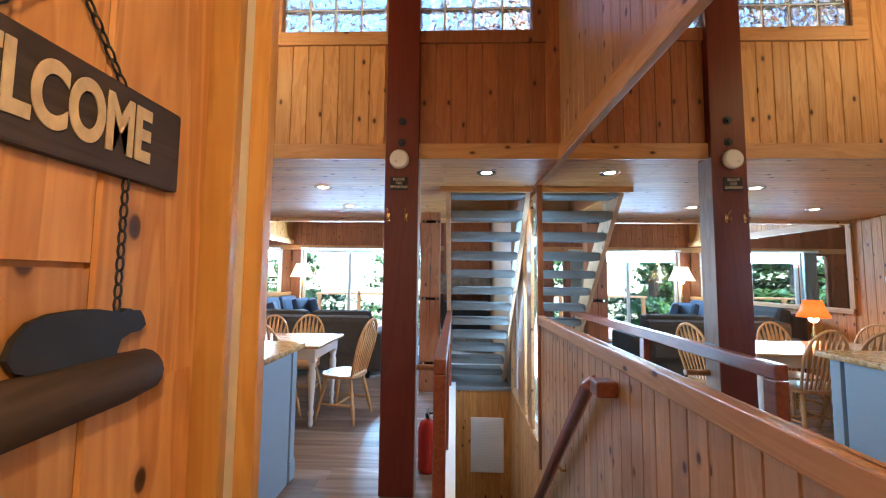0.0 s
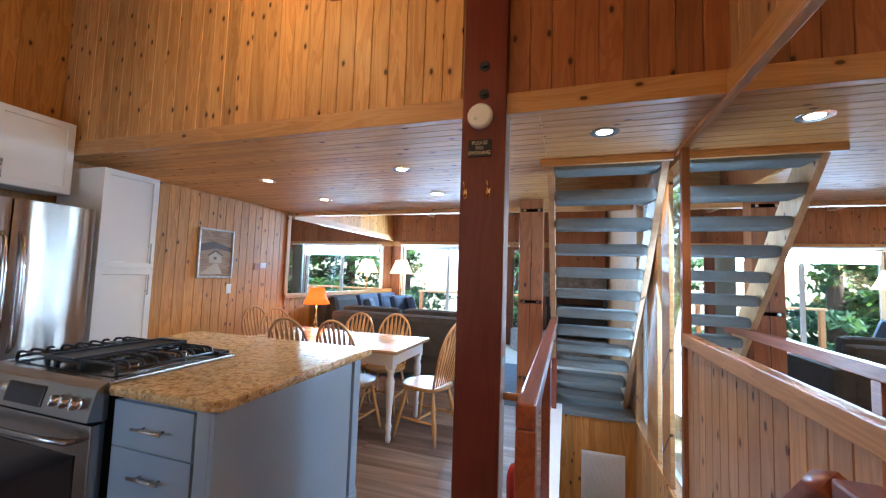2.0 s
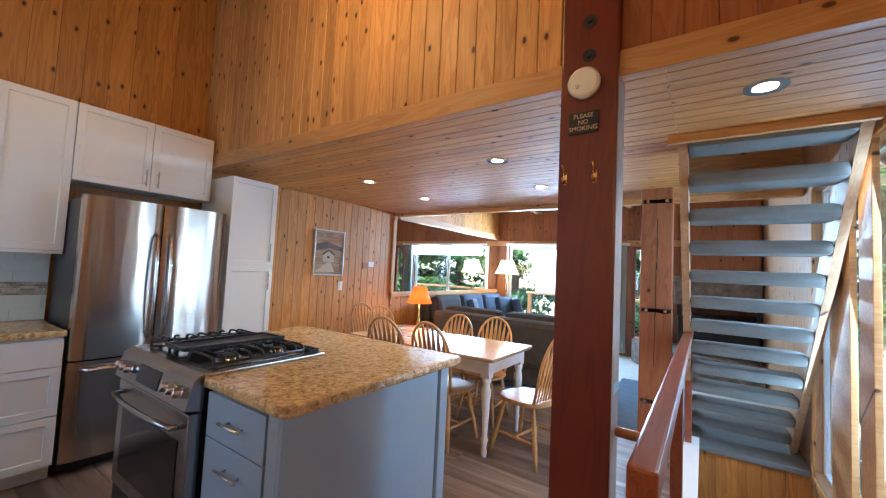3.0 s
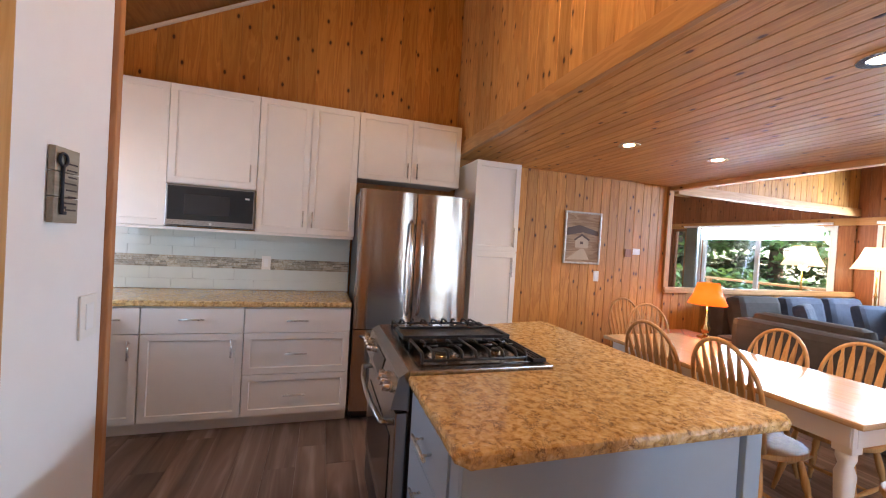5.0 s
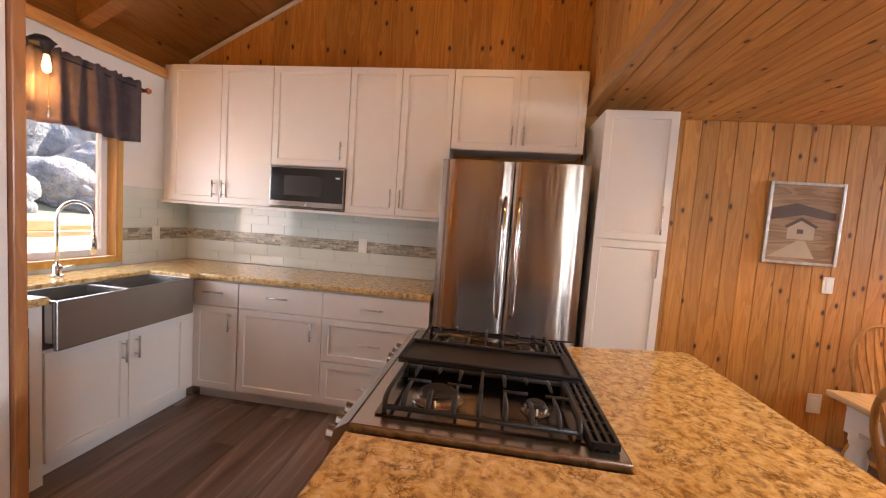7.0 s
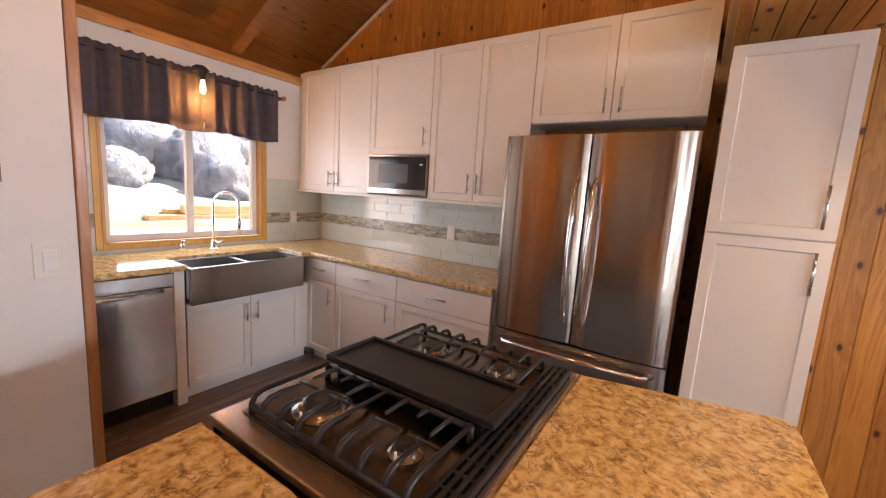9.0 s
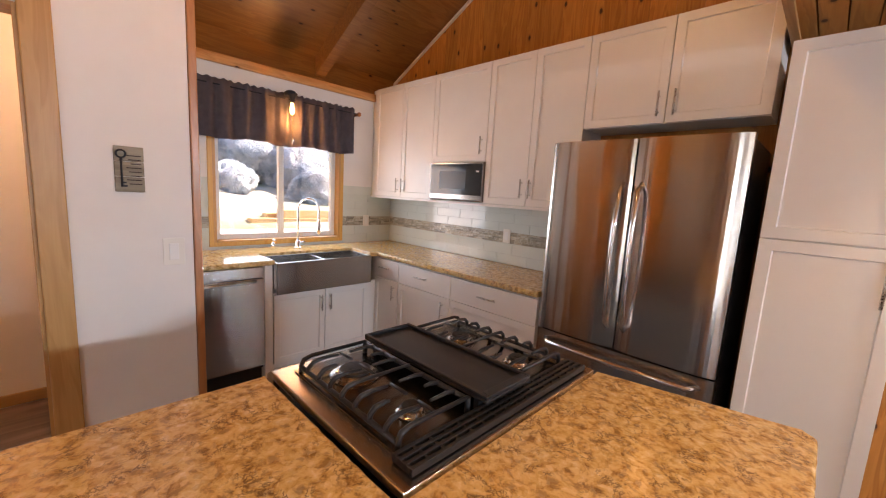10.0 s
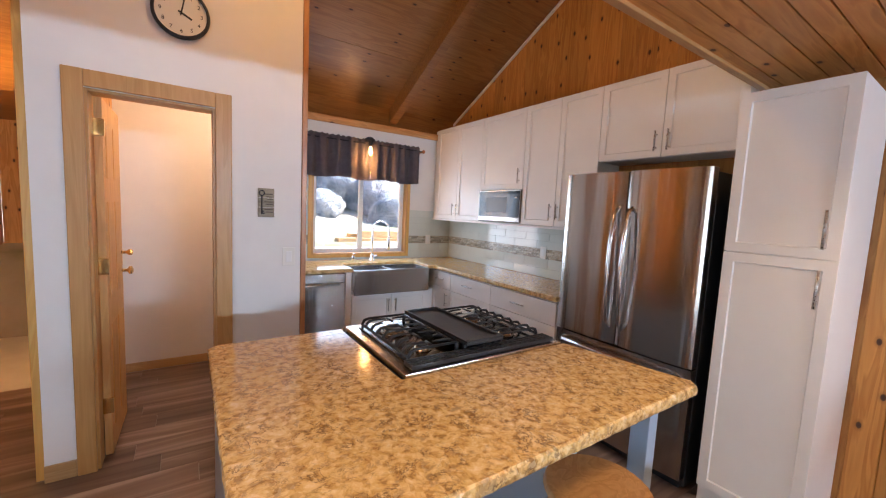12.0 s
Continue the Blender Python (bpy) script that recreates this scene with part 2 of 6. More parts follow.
WALL = plain("white_wall_paint", (0.78, 0.76, 0.73), 0.75, vary=0.02, relief=0.15)
CABINET = plain("white_cabinet_paint", (0.80, 0.77, 0.73), 0.36, vary=0.015, relief=0.0)
BLUE_GREY = plain("grey_blue_cabinet_paint", (0.33, 0.42, 0.52), 0.4, vary=0.03, relief=0.02)
GRANITE = stone_top()
STEEL = steel("brushed_steel")
STEEL_V = steel("brushed_steel_doors", (0.50, 0.45, 0.41), 0.20, (2, 2, 420), waves=0.6)
STEEL_HOB = steel("polished_hob_steel", (0.20, 0.175, 0.15), 0.17, (3, 400, 3), 0.04)
HOB_RIM = plain("hob_rim_steel", (0.56, 0.52, 0.48), 0.25, 1.0, 0.03, relief=0)
NICKEL = plain("brushed_nickel", (0.62, 0.60, 0.57), 0.28, 1.0, 0.02, relief=0)
CHROME = plain("chrome", (0.72, 0.71, 0.70), 0.14, 1.0, 0.02, relief=0)
BLACK = plain("black_enamel", (0.018, 0.018, 0.02), 0.3, 0.0, 0.1, relief=0.02)
IRON = plain("cast_iron", (0.012, 0.012, 0.014), 0.42, 0.0, 0.2, 30, 0.2)
DARK_GLASS = plain("dark_glass", (0.012, 0.012, 0.014), 0.12, 0.0, 0.05, relief=0)
CARPET = carpet()
# Carpet with the sky light's blue mixed into its colour, for the hearth side.
CARPET_SKY_TINT = plain("sky_tinted_carpet", (0.10, 0.145, 0.21), 0.95, 0, 0.12, 9, 0.6)
MIRROR = plain("mirror_silver", (0.88, 0.90, 0.89), 0.06, 1.0, 0.0, relief=0)
MIRROR.node_tree.nodes["Principled BSDF"].inputs["Roughness"].default_value = 0.0
for link in list(MIRROR.node_tree.links):
    if link.to_socket.name == "Roughness":
        MIRROR.node_tree.links.remove(link)
TILE = plain("pale_green_tile", (0.62, 0.67, 0.62), 0.14, vary=0.03, relief=0.01, coat=0.5)
GROUT = plain("grout", (0.55, 0.56, 0.53), 0.9)
WHITE_PLASTIC = plain("white_plastic", (0.78, 0.76, 0.70), 0.4, vary=0.02, relief=0)
WHITE_FRAME = plain("white_window_frame", (0.80, 0.80, 0.78), 0.45, vary=0.02, relief=0)
WHITE_PAINT = plain("white_table_paint", (0.74, 0.70, 0.66), 0.4, vary=0.03, relief=0.02)
BRASS = plain("brass", (0.70, 0.45, 0.16), 0.22, 1.0, 0.05, relief=0)
CURTAIN = plain("slate_cloth", (0.155, 0.135, 0.155), 0.9, 0, 0.12, 20, 0.5)
SOFA = plain("grey_brown_sofa_cloth", (0.060, 0.050, 0.045), 0.85, 0, 0.15, 12, 0.5)
CUSHION = plain("blue_grey_cloth", (0.07, 0.088, 0.13), 0.9, 0, 0.15, 12, 0.5)
STONE = plain("hearth_stone", (0.22, 0.20, 0.18), 0.8, 0, 0.4, 9, 0.6)
RED = plain("red_enamel", (0.42, 0.02, 0.02), 0.25, 0, 0.05, relief=0)
DOOR_PINE = wood("door_pine", (0.25, 0.10, 0.03), (0.56, 0.30, 0.09), (0.66, 0.39, 0.14), knots=0.12, spread=0.1)
SIGN = wood("dark_sign_board", (0.02, 0.014, 0.012), (0.045, 0.032, 0.028), (0.07, 0.05, 0.045), grain="y", knots=0, rough=0.7, coat=0)
SIGN_INK = plain("cream_lettering", (0.62, 0.50, 0.34), 0.8, vary=0.2, scale=30)
BEAR = plain("black_painted_metal", (0.022, 0.025, 0.035), 0.6, 0.2, 0.2, 20, 0.2)
ORANGE_SHADE = glow("orange_shade", (1.0, 0.19, 0.012), 0.14)
CREAM_SHADE = glow("cream_shade", (1.0, 0.74, 0.42), 0.18)
LAMP_GLOW = glow("lamp_lens", (1.0, 0.80, 0.50), 5)
FILAMENT = glow("filament", (1.0, 0.50, 0.14), 3)


def glass(name="pane_glass"):
    m, nodes, links, b = mat(name)
    b.inputs["Transmission Weight"].default_value, b.inputs["IOR"].default_value, b.inputs["Roughness"].default_value = 1.0, 1.45, 0.0
    return m


GLASS = glass()


# ---- mesh helpers ----
def box(bm, lo, hi, bevel=0.0):
    """A box between two corners, its edges eased."""
    size = [h - l for l, h in zip(lo, hi)]
    m = Matrix.Translation([(h + l) / 2 for l, h in zip(lo, hi)]) @ Matrix.Diagonal((*size, 1))
    out = bmesh.ops.create_cube(bm, size=1, matrix=m)
    if bevel:
        edges = list({e for v in out["verts"] for e in v.link_edges})
        bmesh.ops.bevel(bm, geom=edges, offset=min(bevel, min(size) * 0.45), segments=2, profile=0.6, affect="EDGES")
    return bm


def tube(bm, points, radius, sides=10, cap=True):
    """A round bar along points; radius a number or one for each point."""
    pts = [Vector(p) for p in points]
    rad = radius if isinstance(radius, (list, tuple)) else [radius] * len(pts)
    rings = []
    up = None
    for i, p in enumerate(pts):
        d = (pts[min(i + 1, len(pts) - 1)] - pts[max(i - 1, 0)]).normalized()
        if up is None:
            up = Vector((0, 0, 1)) if abs(d.z) < 0.9 else Vector((1, 0, 0))
        a = (up - d * up.dot(d)).normalized()
        up = a
        c = d.cross(a)
        rings.append([bm.verts.new(p + (a * math.cos(2 * math.pi * k / sides) + c * math.sin(2 * math.pi * k / sides)) * rad[i]) for k in range(sides)])
    for r0, r1 in zip(rings, rings[1:]):
        for k in range(sides):
            f = bm.faces.new((r0[k], r0[(k + 1) % sides], r1[(k + 1) % sides], r1[k]))
            f.smooth = True
    if cap:
        bm.faces.new(rings[0][::-1])
        bm.faces.new(rings[-1])
    return bm


def prism(bm, outline, z0, z1, bevel=0.0):
    """A flat outline (x, y) raised from z0 to z1."""
    lo = [bm.verts.new((x, y, z0)) for x, y in outline]
    hi = [bm.verts.new((x, y, z1)) for x, y in outline]
    bm.faces.new(lo[::-1])
    top = bm.faces.new(hi)
    n = len(lo)
    for i in range(n):
        bm.faces.new((lo[i], lo[(i + 1) % n], hi[(i + 1) % n], hi[i]))
    if bevel:
        edges = list(top.edges) + [e for v in lo for e in v.link_edges if abs(e.verts[0].co.z - e.verts[1].co.z) < 1e-6]
        bmesh.ops.bevel(bm, geom=list(set(edges)), offset=bevel, segments=3, profile=0.6, affect="EDGES")
    return bm


def chiselled(bm, outline, z0, z1, step=0.016):
    """A slab whose rim is broken into small uneven facets."""
    area = sum(a[0] * b[1] - b[0] * a[1] for a, b in zip(outline, outline[1:] + outline[:1]))
    pts = [Vector((*p, 0)) for p in (outline if area > 0 else outline[::-1])]
    ring = []
    for i, a in enumerate(pts):
        b = pts[(i + 1) % len(pts)]
        d, back = (b - a).normalized(), (a - pts[i - 1]).normalized()
        k = max(1, int((b - a).length / step))
        for j in range(k):
            ring.append((a.lerp(b, j / k), Vector((d.y, -d.x, 0)) if j else (Vector((d.y, -d.x, 0)) + Vector((back.y, -back.x, 0))).normalized()))
    h = z1 - z0
    rows = []
    for z, inset, rough in ((z1, 0.009, 0.0012), (z1 - h * 0.12, 0.003, 0.0022), (z1 - h * 0.38, 0.0, 0.004), (z1 - h * 0.68, 0.0005, 0.004), (z0 + h * 0.08, 0.003, 0.003), (z0, 0.008, 0.0015)):
        row = []
        for p, o in ring:
            q = p - o * (inset + rough * (0.5 + 0.9 * noise.noise((p.x * 55, p.y * 55, z * 190))))
            row.append(bm.verts.new((q.x, q.y, z if z in (z0, z1) else z + 0.25 * rough * noise.noise((p.x * 90, p.y * 90, z * 50)))))
        rows.append(row)
    bm.faces.new(rows[0])
    bm.faces.new(rows[-1][::-1])
    n = len(ring)
    for a, b in zip(rows, rows[1:]):
        for i in range(n):
            bm.faces.new((a[(i + 1) % n], a[i], b[i], b[(i + 1) % n]))
    return bm


def turned(bm, profile, centre=(0, 0, 0), sides=20):
    """A turned solid from (radius, z) pairs."""
    cx, cy, cz = centre
    rings = [[bm.verts.new((cx + r * math.cos(2 * math.pi * k / sides), cy + r * math.sin(2 * math.pi * k / sides), cz + z)) for k in range(sides)] for r, z in profile]
    for (r0, p0), (r1, p1) in zip(zip(rings, profile), zip(rings[1:], profile[1:])):
        steep = abs(p1[1] - p0[1]) > 0.6 * abs(p1[0] - p0[0])
        for k in range(sides):
            f = bm.faces.new((r0[k], r0[(k + 1) % sides], r1[(k + 1) % sides], r1[k]))
            f.smooth = steep
    bm.faces.new(rings[0][::-1])
    bm.faces.new(rings[-1])
    return bm


def transform(bm, m):
    bmesh.ops.transform(bm, matrix=m, verts=bm.verts)
    return bm


def part(name, bm, material, parent=None, label=""):
    """Link a bmesh as one mesh object under a thing or a part."""
    me = bpy.data.meshes.new(name)
    bm.normal_update()
    bm.to_mesh(me)
    bm.free()
    me.materials.append(material)
    ob = new(name, me)
    if parent:
        ob.parent = parent
    return tagged(ob, label)


def thing(name, label, category, group="", kind="", at=(0, 0, 0), turn=0):
    ob = new(name)
    ob.matrix_world = pose(*at, 0, 0, turn)
    ob.empty_display_size = 0.1
    return tagged(ob, label, category, group, kind)


def setting(name, bm, material, label=""):
    return tagged(part(name, bm, material, None, label), label, name.split("_")[0], "", "structure")


B = bmesh.new


def slab(lo, hi, bevel=0.0):
    return box(B(), lo, hi, bevel)


def wall_with_holes(name, axis, at, thick, span, height, holes, material, label=""):
    """A wall at at..at+thick on an axis, along span, with rectangular holes (a0, a1, z0, z1)."""
    bm = B()
    cuts = sorted({span[0], span[1], *[h[0] for h in holes], *[h[1] for h in holes]})
    cuts = [c for c in cuts if span[0] <= c <= span[1]]
    for a0, a1 in zip(cuts, cuts[1:]):
        mid, z = (a0 + a1) / 2, height[0]
        for h in sorted([h for h in holes if h[0] < mid < h[1]], key=lambda h: h[2]) + [(0, 0, height[1], height[1])]:
            if h[2] > z + 1e-4:
                lo, hi = ((at, a0, z), (at + thick, a1, h[2])) if axis == "x" else ((a0, at, z), (a1, at + thick, h[2]))
                box(bm, lo, hi)
            z = h[3]
    return setting(name, bm, material, label)


PLANKS = []


def planks(parent, axis, face, span, width, height, material, holes=(), out=1, thick=0.012, top=None, groove=0.0042, cuts=0.0):
    """Queue upright boards on a wall: face is the wall's plane, out the side to which they stand proud."""
    PLANKS.append((parent, axis, face, span, width, height, material, holes, out, thick, top, groove, cuts))


def lay_planks():
    cache = {}
    rng = random.Random(7)
    for parent, axis, face, span, width, height, material, holes, out, thick, top, groove, cuts in PLANKS:
        n = max(1, round((span[1] - span[0]) / width))
        w = (span[1] - span[0]) / n
        for i in range(n):
            a = span[0] + (i + 0.5) * w
            hi = top(a) if top else height[1]
            z = height[0]
            runs = []
            for h in sorted([h for h in holes if h[0] < a < h[1]], key=lambda h: h[2]):
                runs.append((z, min(h[2], hi)))
                z = h[3]
            runs.append((z, hi))
            if cuts:
                ends, q = [runs[0][0]], runs[0][0] + cuts * rng.uniform(0.3, 1.0)
                while q < hi - 0.2:
                    ends.append(q)
                    q += cuts * rng.uniform(0.7, 1.3)
                runs = [(p + 0.0015, q - 0.0015) for p, q in zip(ends, ends[1:] + [hi])]
            for z0, z1 in runs:
                if z1 - z0 < 0.03:
                    continue
                key = (round(w, 4), round(z1 - z0, 2), axis, out, material.name, thick, groove)
                if key not in cache:
                    bm = B()
                    gap, c, hh = 0.0005, groove, round(z1 - z0, 2)
                    prof = [(-w / 2 + gap, 0), (-w / 2 + gap, thick - c), (-w / 2 + gap + c, thick), (w / 2 - gap - c, thick), (w / 2 - gap, thick - c), (w / 2 - gap, 0)]
                    vs = [[bm.verts.new(((p, d * out, zz) if axis == "y" else (d * out, p, zz))) for p, d in prof] for zz in (0, hh)]
                    for k in range(6):
                        bm.faces.new((vs[0][k], vs[0][(k + 1) % 6], vs[1][(k + 1) % 6], vs[1][k]))
                    bm.faces.new(vs[0])
                    bm.faces.new(vs[1])
                    bmesh.ops.recalc_face_normals(bm, faces=bm.faces)
                    me = bpy.data.meshes.new("board")
                    bm.to_mesh(me)
                    bm.free()
                    me.materials.append(material)
                    cache[key] = me
                ob = new("board", cache[key])
                ob.location = (a, face, z0) if axis == "y" else (face, a, z0)
                ob.parent = parent


# ---- large structure ----
W, E, S, N = -4.28, 0.33, -0.5, 9.05
FASCIA = 2.74
CEIL, EDGE = 2.25, 5.47
WELL = (-0.42, E, 2.0, 5.25)


def roof_z(y):
    return 2.62 + 0.52 * (y - S)


floor = B()
for lo, hi in (((W - 0.2, S - 3.0, -0.25), (WELL[0] - 0.08, N + 0.2, -0.012)), ((WELL[0] - 0.08, -3.0, -0.25), (E + 0.2, WELL[2], -0.012)), ((WELL[0] - 0.08, WELL[3] + 0.11, -0.25), (E + 0.2, N + 0.2, -0.012))):
    box(floor, lo, hi)
floor = setting("floor", floor, GROUT, "grey-brown wood-look plank floor")
wall_west = wall_with_holes("wall_west", "x", W - 0.15, 0.138, (S - 0.15, N + 0.15), (-0.25, 7), [], PINE_WEST, "knotty pine board wall")
wall_south = wall_with_holes("wall_south", "y", S - 0.15, 0.15, (W, -2.10), (-0.25, 2.42), [(-3.64, -2.53, 0.985, 1.93)], WALL, "white painted kitchen wall")
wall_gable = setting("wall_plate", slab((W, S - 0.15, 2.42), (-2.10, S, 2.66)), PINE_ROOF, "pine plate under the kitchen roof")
wall_north = wall_with_holes("wall_north", "y", N, 0.15, (W, E), (-0.25, 4.6), [(-4.0, -1.86, 0.02, 2.03), (-1.47, -1.17, 0.30, 2.03)], PINE_RED, "stained pine wall round the sliding glass doors")
wall_east = wall_with_holes("wall_east", "x", E + 0.002, 0.15, (-3.0, N + 0.15), (-2.2, 7), [(3.48, 5.20, 0.02, 2.18)], PINE_PALE, "pale pine board wall beside the stairs")
wall_fascia = wall_with_holes("wall_fascia", "y", FASCIA + 0.012, 0.12, (W, E), (2.27, 7), [(-1.67, -0.91, 3.17, 3.75), (-0.70, 0.13, 3.17, 3.75)], PINE, "pine board wall over the dining room ceiling")
wall_door = wall_with_holes("wall_door", "y", 0.805, 0.12, (-2.085, -0.825), (0, 4.2), [(-1.60, -1.03, 0, 2.03)], WALL, "white painted wall with a closet doorway")
wall_side = wall_with_holes("wall_alcove", "x", -2.113, 0.05, (S, 0.803), (0, 4.2), [], WALL, "white painted partition beside the dishwasher")
wall_hall = wall_with_holes("wall_hall", "x", -0.97, 0.12, (-3.0, 0.805), (0, 4.6), [], PINE, "pine board wall of the entrance hall")
wall_closet = wall_with_holes("wall_closet", "y", -0.62, 0.1, (-2.10, -0.97), (0, 2.6), [], WALL, "white painted closet wall")
setting("ceiling_closet", slab((-2.10, -0.6, 2.6), (-0.97, 0.80, 2.65)), WALL, "white closet ceiling")
wall_back = wall_with_holes("wall_back", "y", -3.1, 0.1, (-0.97, E), (0, 6), [], PINE, "pine board wall at the end of the hall")

ceiling = B()
y = FASCIA - 0.02
while y < EDGE:
    w = min(0.088, EDGE - y)
    for x0, x1 in ((W, -0.50), (-0.50, E)):
        if x0 == -0.50 and 3.62 < y + w / 2 < 5.2:
            continue
        box(ceiling, (x0, y + 0.002, CEIL), (x1, y + w - 0.002, CEIL + 0.02), 0.004)
    y += w
setting("ceiling", ceiling, PINE_CEIL, "narrow varnished pine board ceiling")
setting("ceiling_deck", box(box(B(), (W, FASCIA + 0.13, CEIL + 0.022), (-0.52, EDGE, CEIL + 0.06)), (-0.52, FASCIA + 0.13, CEIL + 0.022), (E, 3.6, CEIL + 0.06)), PINE_ROOF, "deck above the pine ceiling")
setting("beam_edge", slab((W, EDGE, 2.20), (E, EDGE + 0.09, 2.75), 0.006), PINE_X, "pine beam at the edge of the low ceiling")
setting("trim_fascia", slab((W, FASCIA - 0.022, 2.235), (E, FASCIA + 0.012, 2.345), 0.004), PINE_X, "pine rail along the foot of the board wall")
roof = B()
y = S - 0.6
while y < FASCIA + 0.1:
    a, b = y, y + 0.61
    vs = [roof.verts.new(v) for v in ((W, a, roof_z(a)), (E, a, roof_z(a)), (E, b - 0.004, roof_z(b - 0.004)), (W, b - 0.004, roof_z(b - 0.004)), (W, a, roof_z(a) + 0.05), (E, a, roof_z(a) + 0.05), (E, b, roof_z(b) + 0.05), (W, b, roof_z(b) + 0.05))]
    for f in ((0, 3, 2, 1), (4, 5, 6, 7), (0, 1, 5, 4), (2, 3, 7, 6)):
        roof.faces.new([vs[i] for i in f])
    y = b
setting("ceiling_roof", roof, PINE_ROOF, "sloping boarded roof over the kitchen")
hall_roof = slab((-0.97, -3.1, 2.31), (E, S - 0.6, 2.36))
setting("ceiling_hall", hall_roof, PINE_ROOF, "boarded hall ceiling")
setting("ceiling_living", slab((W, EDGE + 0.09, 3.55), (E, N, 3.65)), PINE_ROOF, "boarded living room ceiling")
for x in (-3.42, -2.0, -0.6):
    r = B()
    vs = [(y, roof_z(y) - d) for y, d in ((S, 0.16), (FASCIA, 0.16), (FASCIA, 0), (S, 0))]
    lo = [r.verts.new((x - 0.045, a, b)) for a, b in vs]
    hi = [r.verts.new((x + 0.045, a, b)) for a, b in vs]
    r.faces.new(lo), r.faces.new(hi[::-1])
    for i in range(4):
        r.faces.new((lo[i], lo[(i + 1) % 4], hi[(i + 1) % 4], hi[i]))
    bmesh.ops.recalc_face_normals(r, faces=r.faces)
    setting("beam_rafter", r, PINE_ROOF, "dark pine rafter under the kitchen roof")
for x in (-3.3, -1.5):
    setting("beam_living", slab((x - 0.05, EDGE + 0.09, 2.72), (x + 0.05, N, 2.92), 0.006), PINE_Y, "pine beam across the living room")

# Added box: closes the stair opening against the open sky above.
setting("wall_upper", box(box(box(B(), (-0.60, 3.46, 2.28), (-0.52, EDGE, 3.5)), (-0.52, 3.46, 2.28), (E, 3.56, 3.5)), (-0.60, 3.46, 3.502), (E, EDGE + 0.09, 3.55)), PINE_RED, "added stained pine box shutting sky light out above the stairs")
# stairwell
well = B()
box(well, (WELL[0] - 0.08, WELL[2], -2.2), (WELL[0], WELL[3], 0.02))
box(well, (WELL[0] - 0.08, WELL[2], 0.02), (WELL[0] + 0.03, WELL[3], 0.06), 0.006)
box(well, (WELL[0] - 0.08, WELL[2] - 0.1, -2.2), (E, WELL[2], -0.26))
setting("wall_well", well, WALL, "white stairwell side with a painted curb")
wall_landing = setting("wall_landing", slab((WELL[0], WELL[3] + 0.012, -2.2), (E, WELL[3] + 0.10, -0.03)), PINE_WEST, "knotty pine wall under the carpeted landing")
setting("floor_lower", slab((WELL[0], WELL[2], -2.25), (E, WELL[3], -2.2)), CARPET, "carpeted lower floor")

# boards of the walls, queued here and laid at the end of the file
planks(wall_west, "x", W - 0.012, (FASCIA + 0.46, EDGE - 0.04), 0.118, (0, CEIL), PINE_WEST)
planks(wall_west, "x", W - 0.012, (S, FASCIA), 0.15, (2.3, 5), PINE_WEST, top=lambda a: roof_z(a), groove=0.0022)
planks(wall_west, "x", W - 0.012, (EDGE, N), 0.118, (0, 1.0), PINE_WEST)
planks(wall_west, "x", W - 0.012, (EDGE + 0.09, N), 0.118, (2.28, 3.55), PINE_WEST)
planks(wall_fascia, "y", FASCIA + 0.012, (W, -0.91), 0.112, (2.34, 5), PINE, holes=[(-1.75, -0.91, 3.09, 3.83)], out=-1, top=lambda a: 4.3)
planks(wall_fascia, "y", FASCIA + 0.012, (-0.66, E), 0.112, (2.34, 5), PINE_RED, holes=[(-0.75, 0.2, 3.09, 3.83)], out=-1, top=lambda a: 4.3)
planks(wall_east, "x", E + 0.002, (-0.6, 3.42), 0.098, (-1.9, 1.03), PINE_PALE, out=-1)
planks(wall_east, "x", E + 0.002, (-0.6, FASCIA), 0.098, (2.33, 5), PINE_PALE, out=-1, top=lambda a: roof_z(a))
planks(wall_east, "x", E + 0.002, (3.42, 5.25), 0.098, (-1.9, -0.02), PINE, out=-1)
planks(wall_hall, "x", -0.85, (-1.0, 0.763), 0.19, (0, 4), PINE, out=1, top=lambda a: 3.3 if a > S else 2.3, cuts=0.75)
planks(wall_landing, "y", WELL[3] + 0.012, (WELL[0], E), 0.14, (-2.2, -0.04), PINE_WEST, out=-1)
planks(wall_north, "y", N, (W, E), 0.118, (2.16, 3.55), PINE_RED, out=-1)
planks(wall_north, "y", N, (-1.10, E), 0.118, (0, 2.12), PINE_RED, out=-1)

# trims, casings
setting("trim_mirror_foot", slab((E - 0.035, -0.6, 1.03), (E, 3.47, 1.105), 0.006), PINE_Y, "pine rail under the wall mirror")
setting("trim_mirror_head", slab((E - 0.03, -0.6, 2.225), (E, 3.6, 2.335), 0.004), PINE_Y, "pine rail over the wall mirror")
setting("trim_mirror_end", slab((E - 0.03, 3.42, -0.15), (E, 3.475, 2.225), 0.004), PINE_RED, "red-stained pine strip at the mirror's end")
setting("trim_west_mirror_foot", slab((W, EDGE - 0.02, 0.985), (W + 0.035, N, 1.055), 0.004), PINE_Y, "pine rail under the living room mirror")
setting("trim_west_mirror_head", slab((W, EDGE + 0.09, 2.17), (W + 0.04, N, 2.28), 0.004), PINE_Y, "pine rail over the living room mirror")
setting("trim_west_mirror_side", slab((W, EDGE - 0.04, 1.055), (W + 0.03, EDGE + 0.03, 2.20), 0.004), PINE, "pine strip beside the living room mirror")
setting("trim_corner", slab((-2.118, 0.803, 0), (-2.087, 0.94, 4.0), 0.004), AMBER, "amber-stained strip at the end of the white wall")
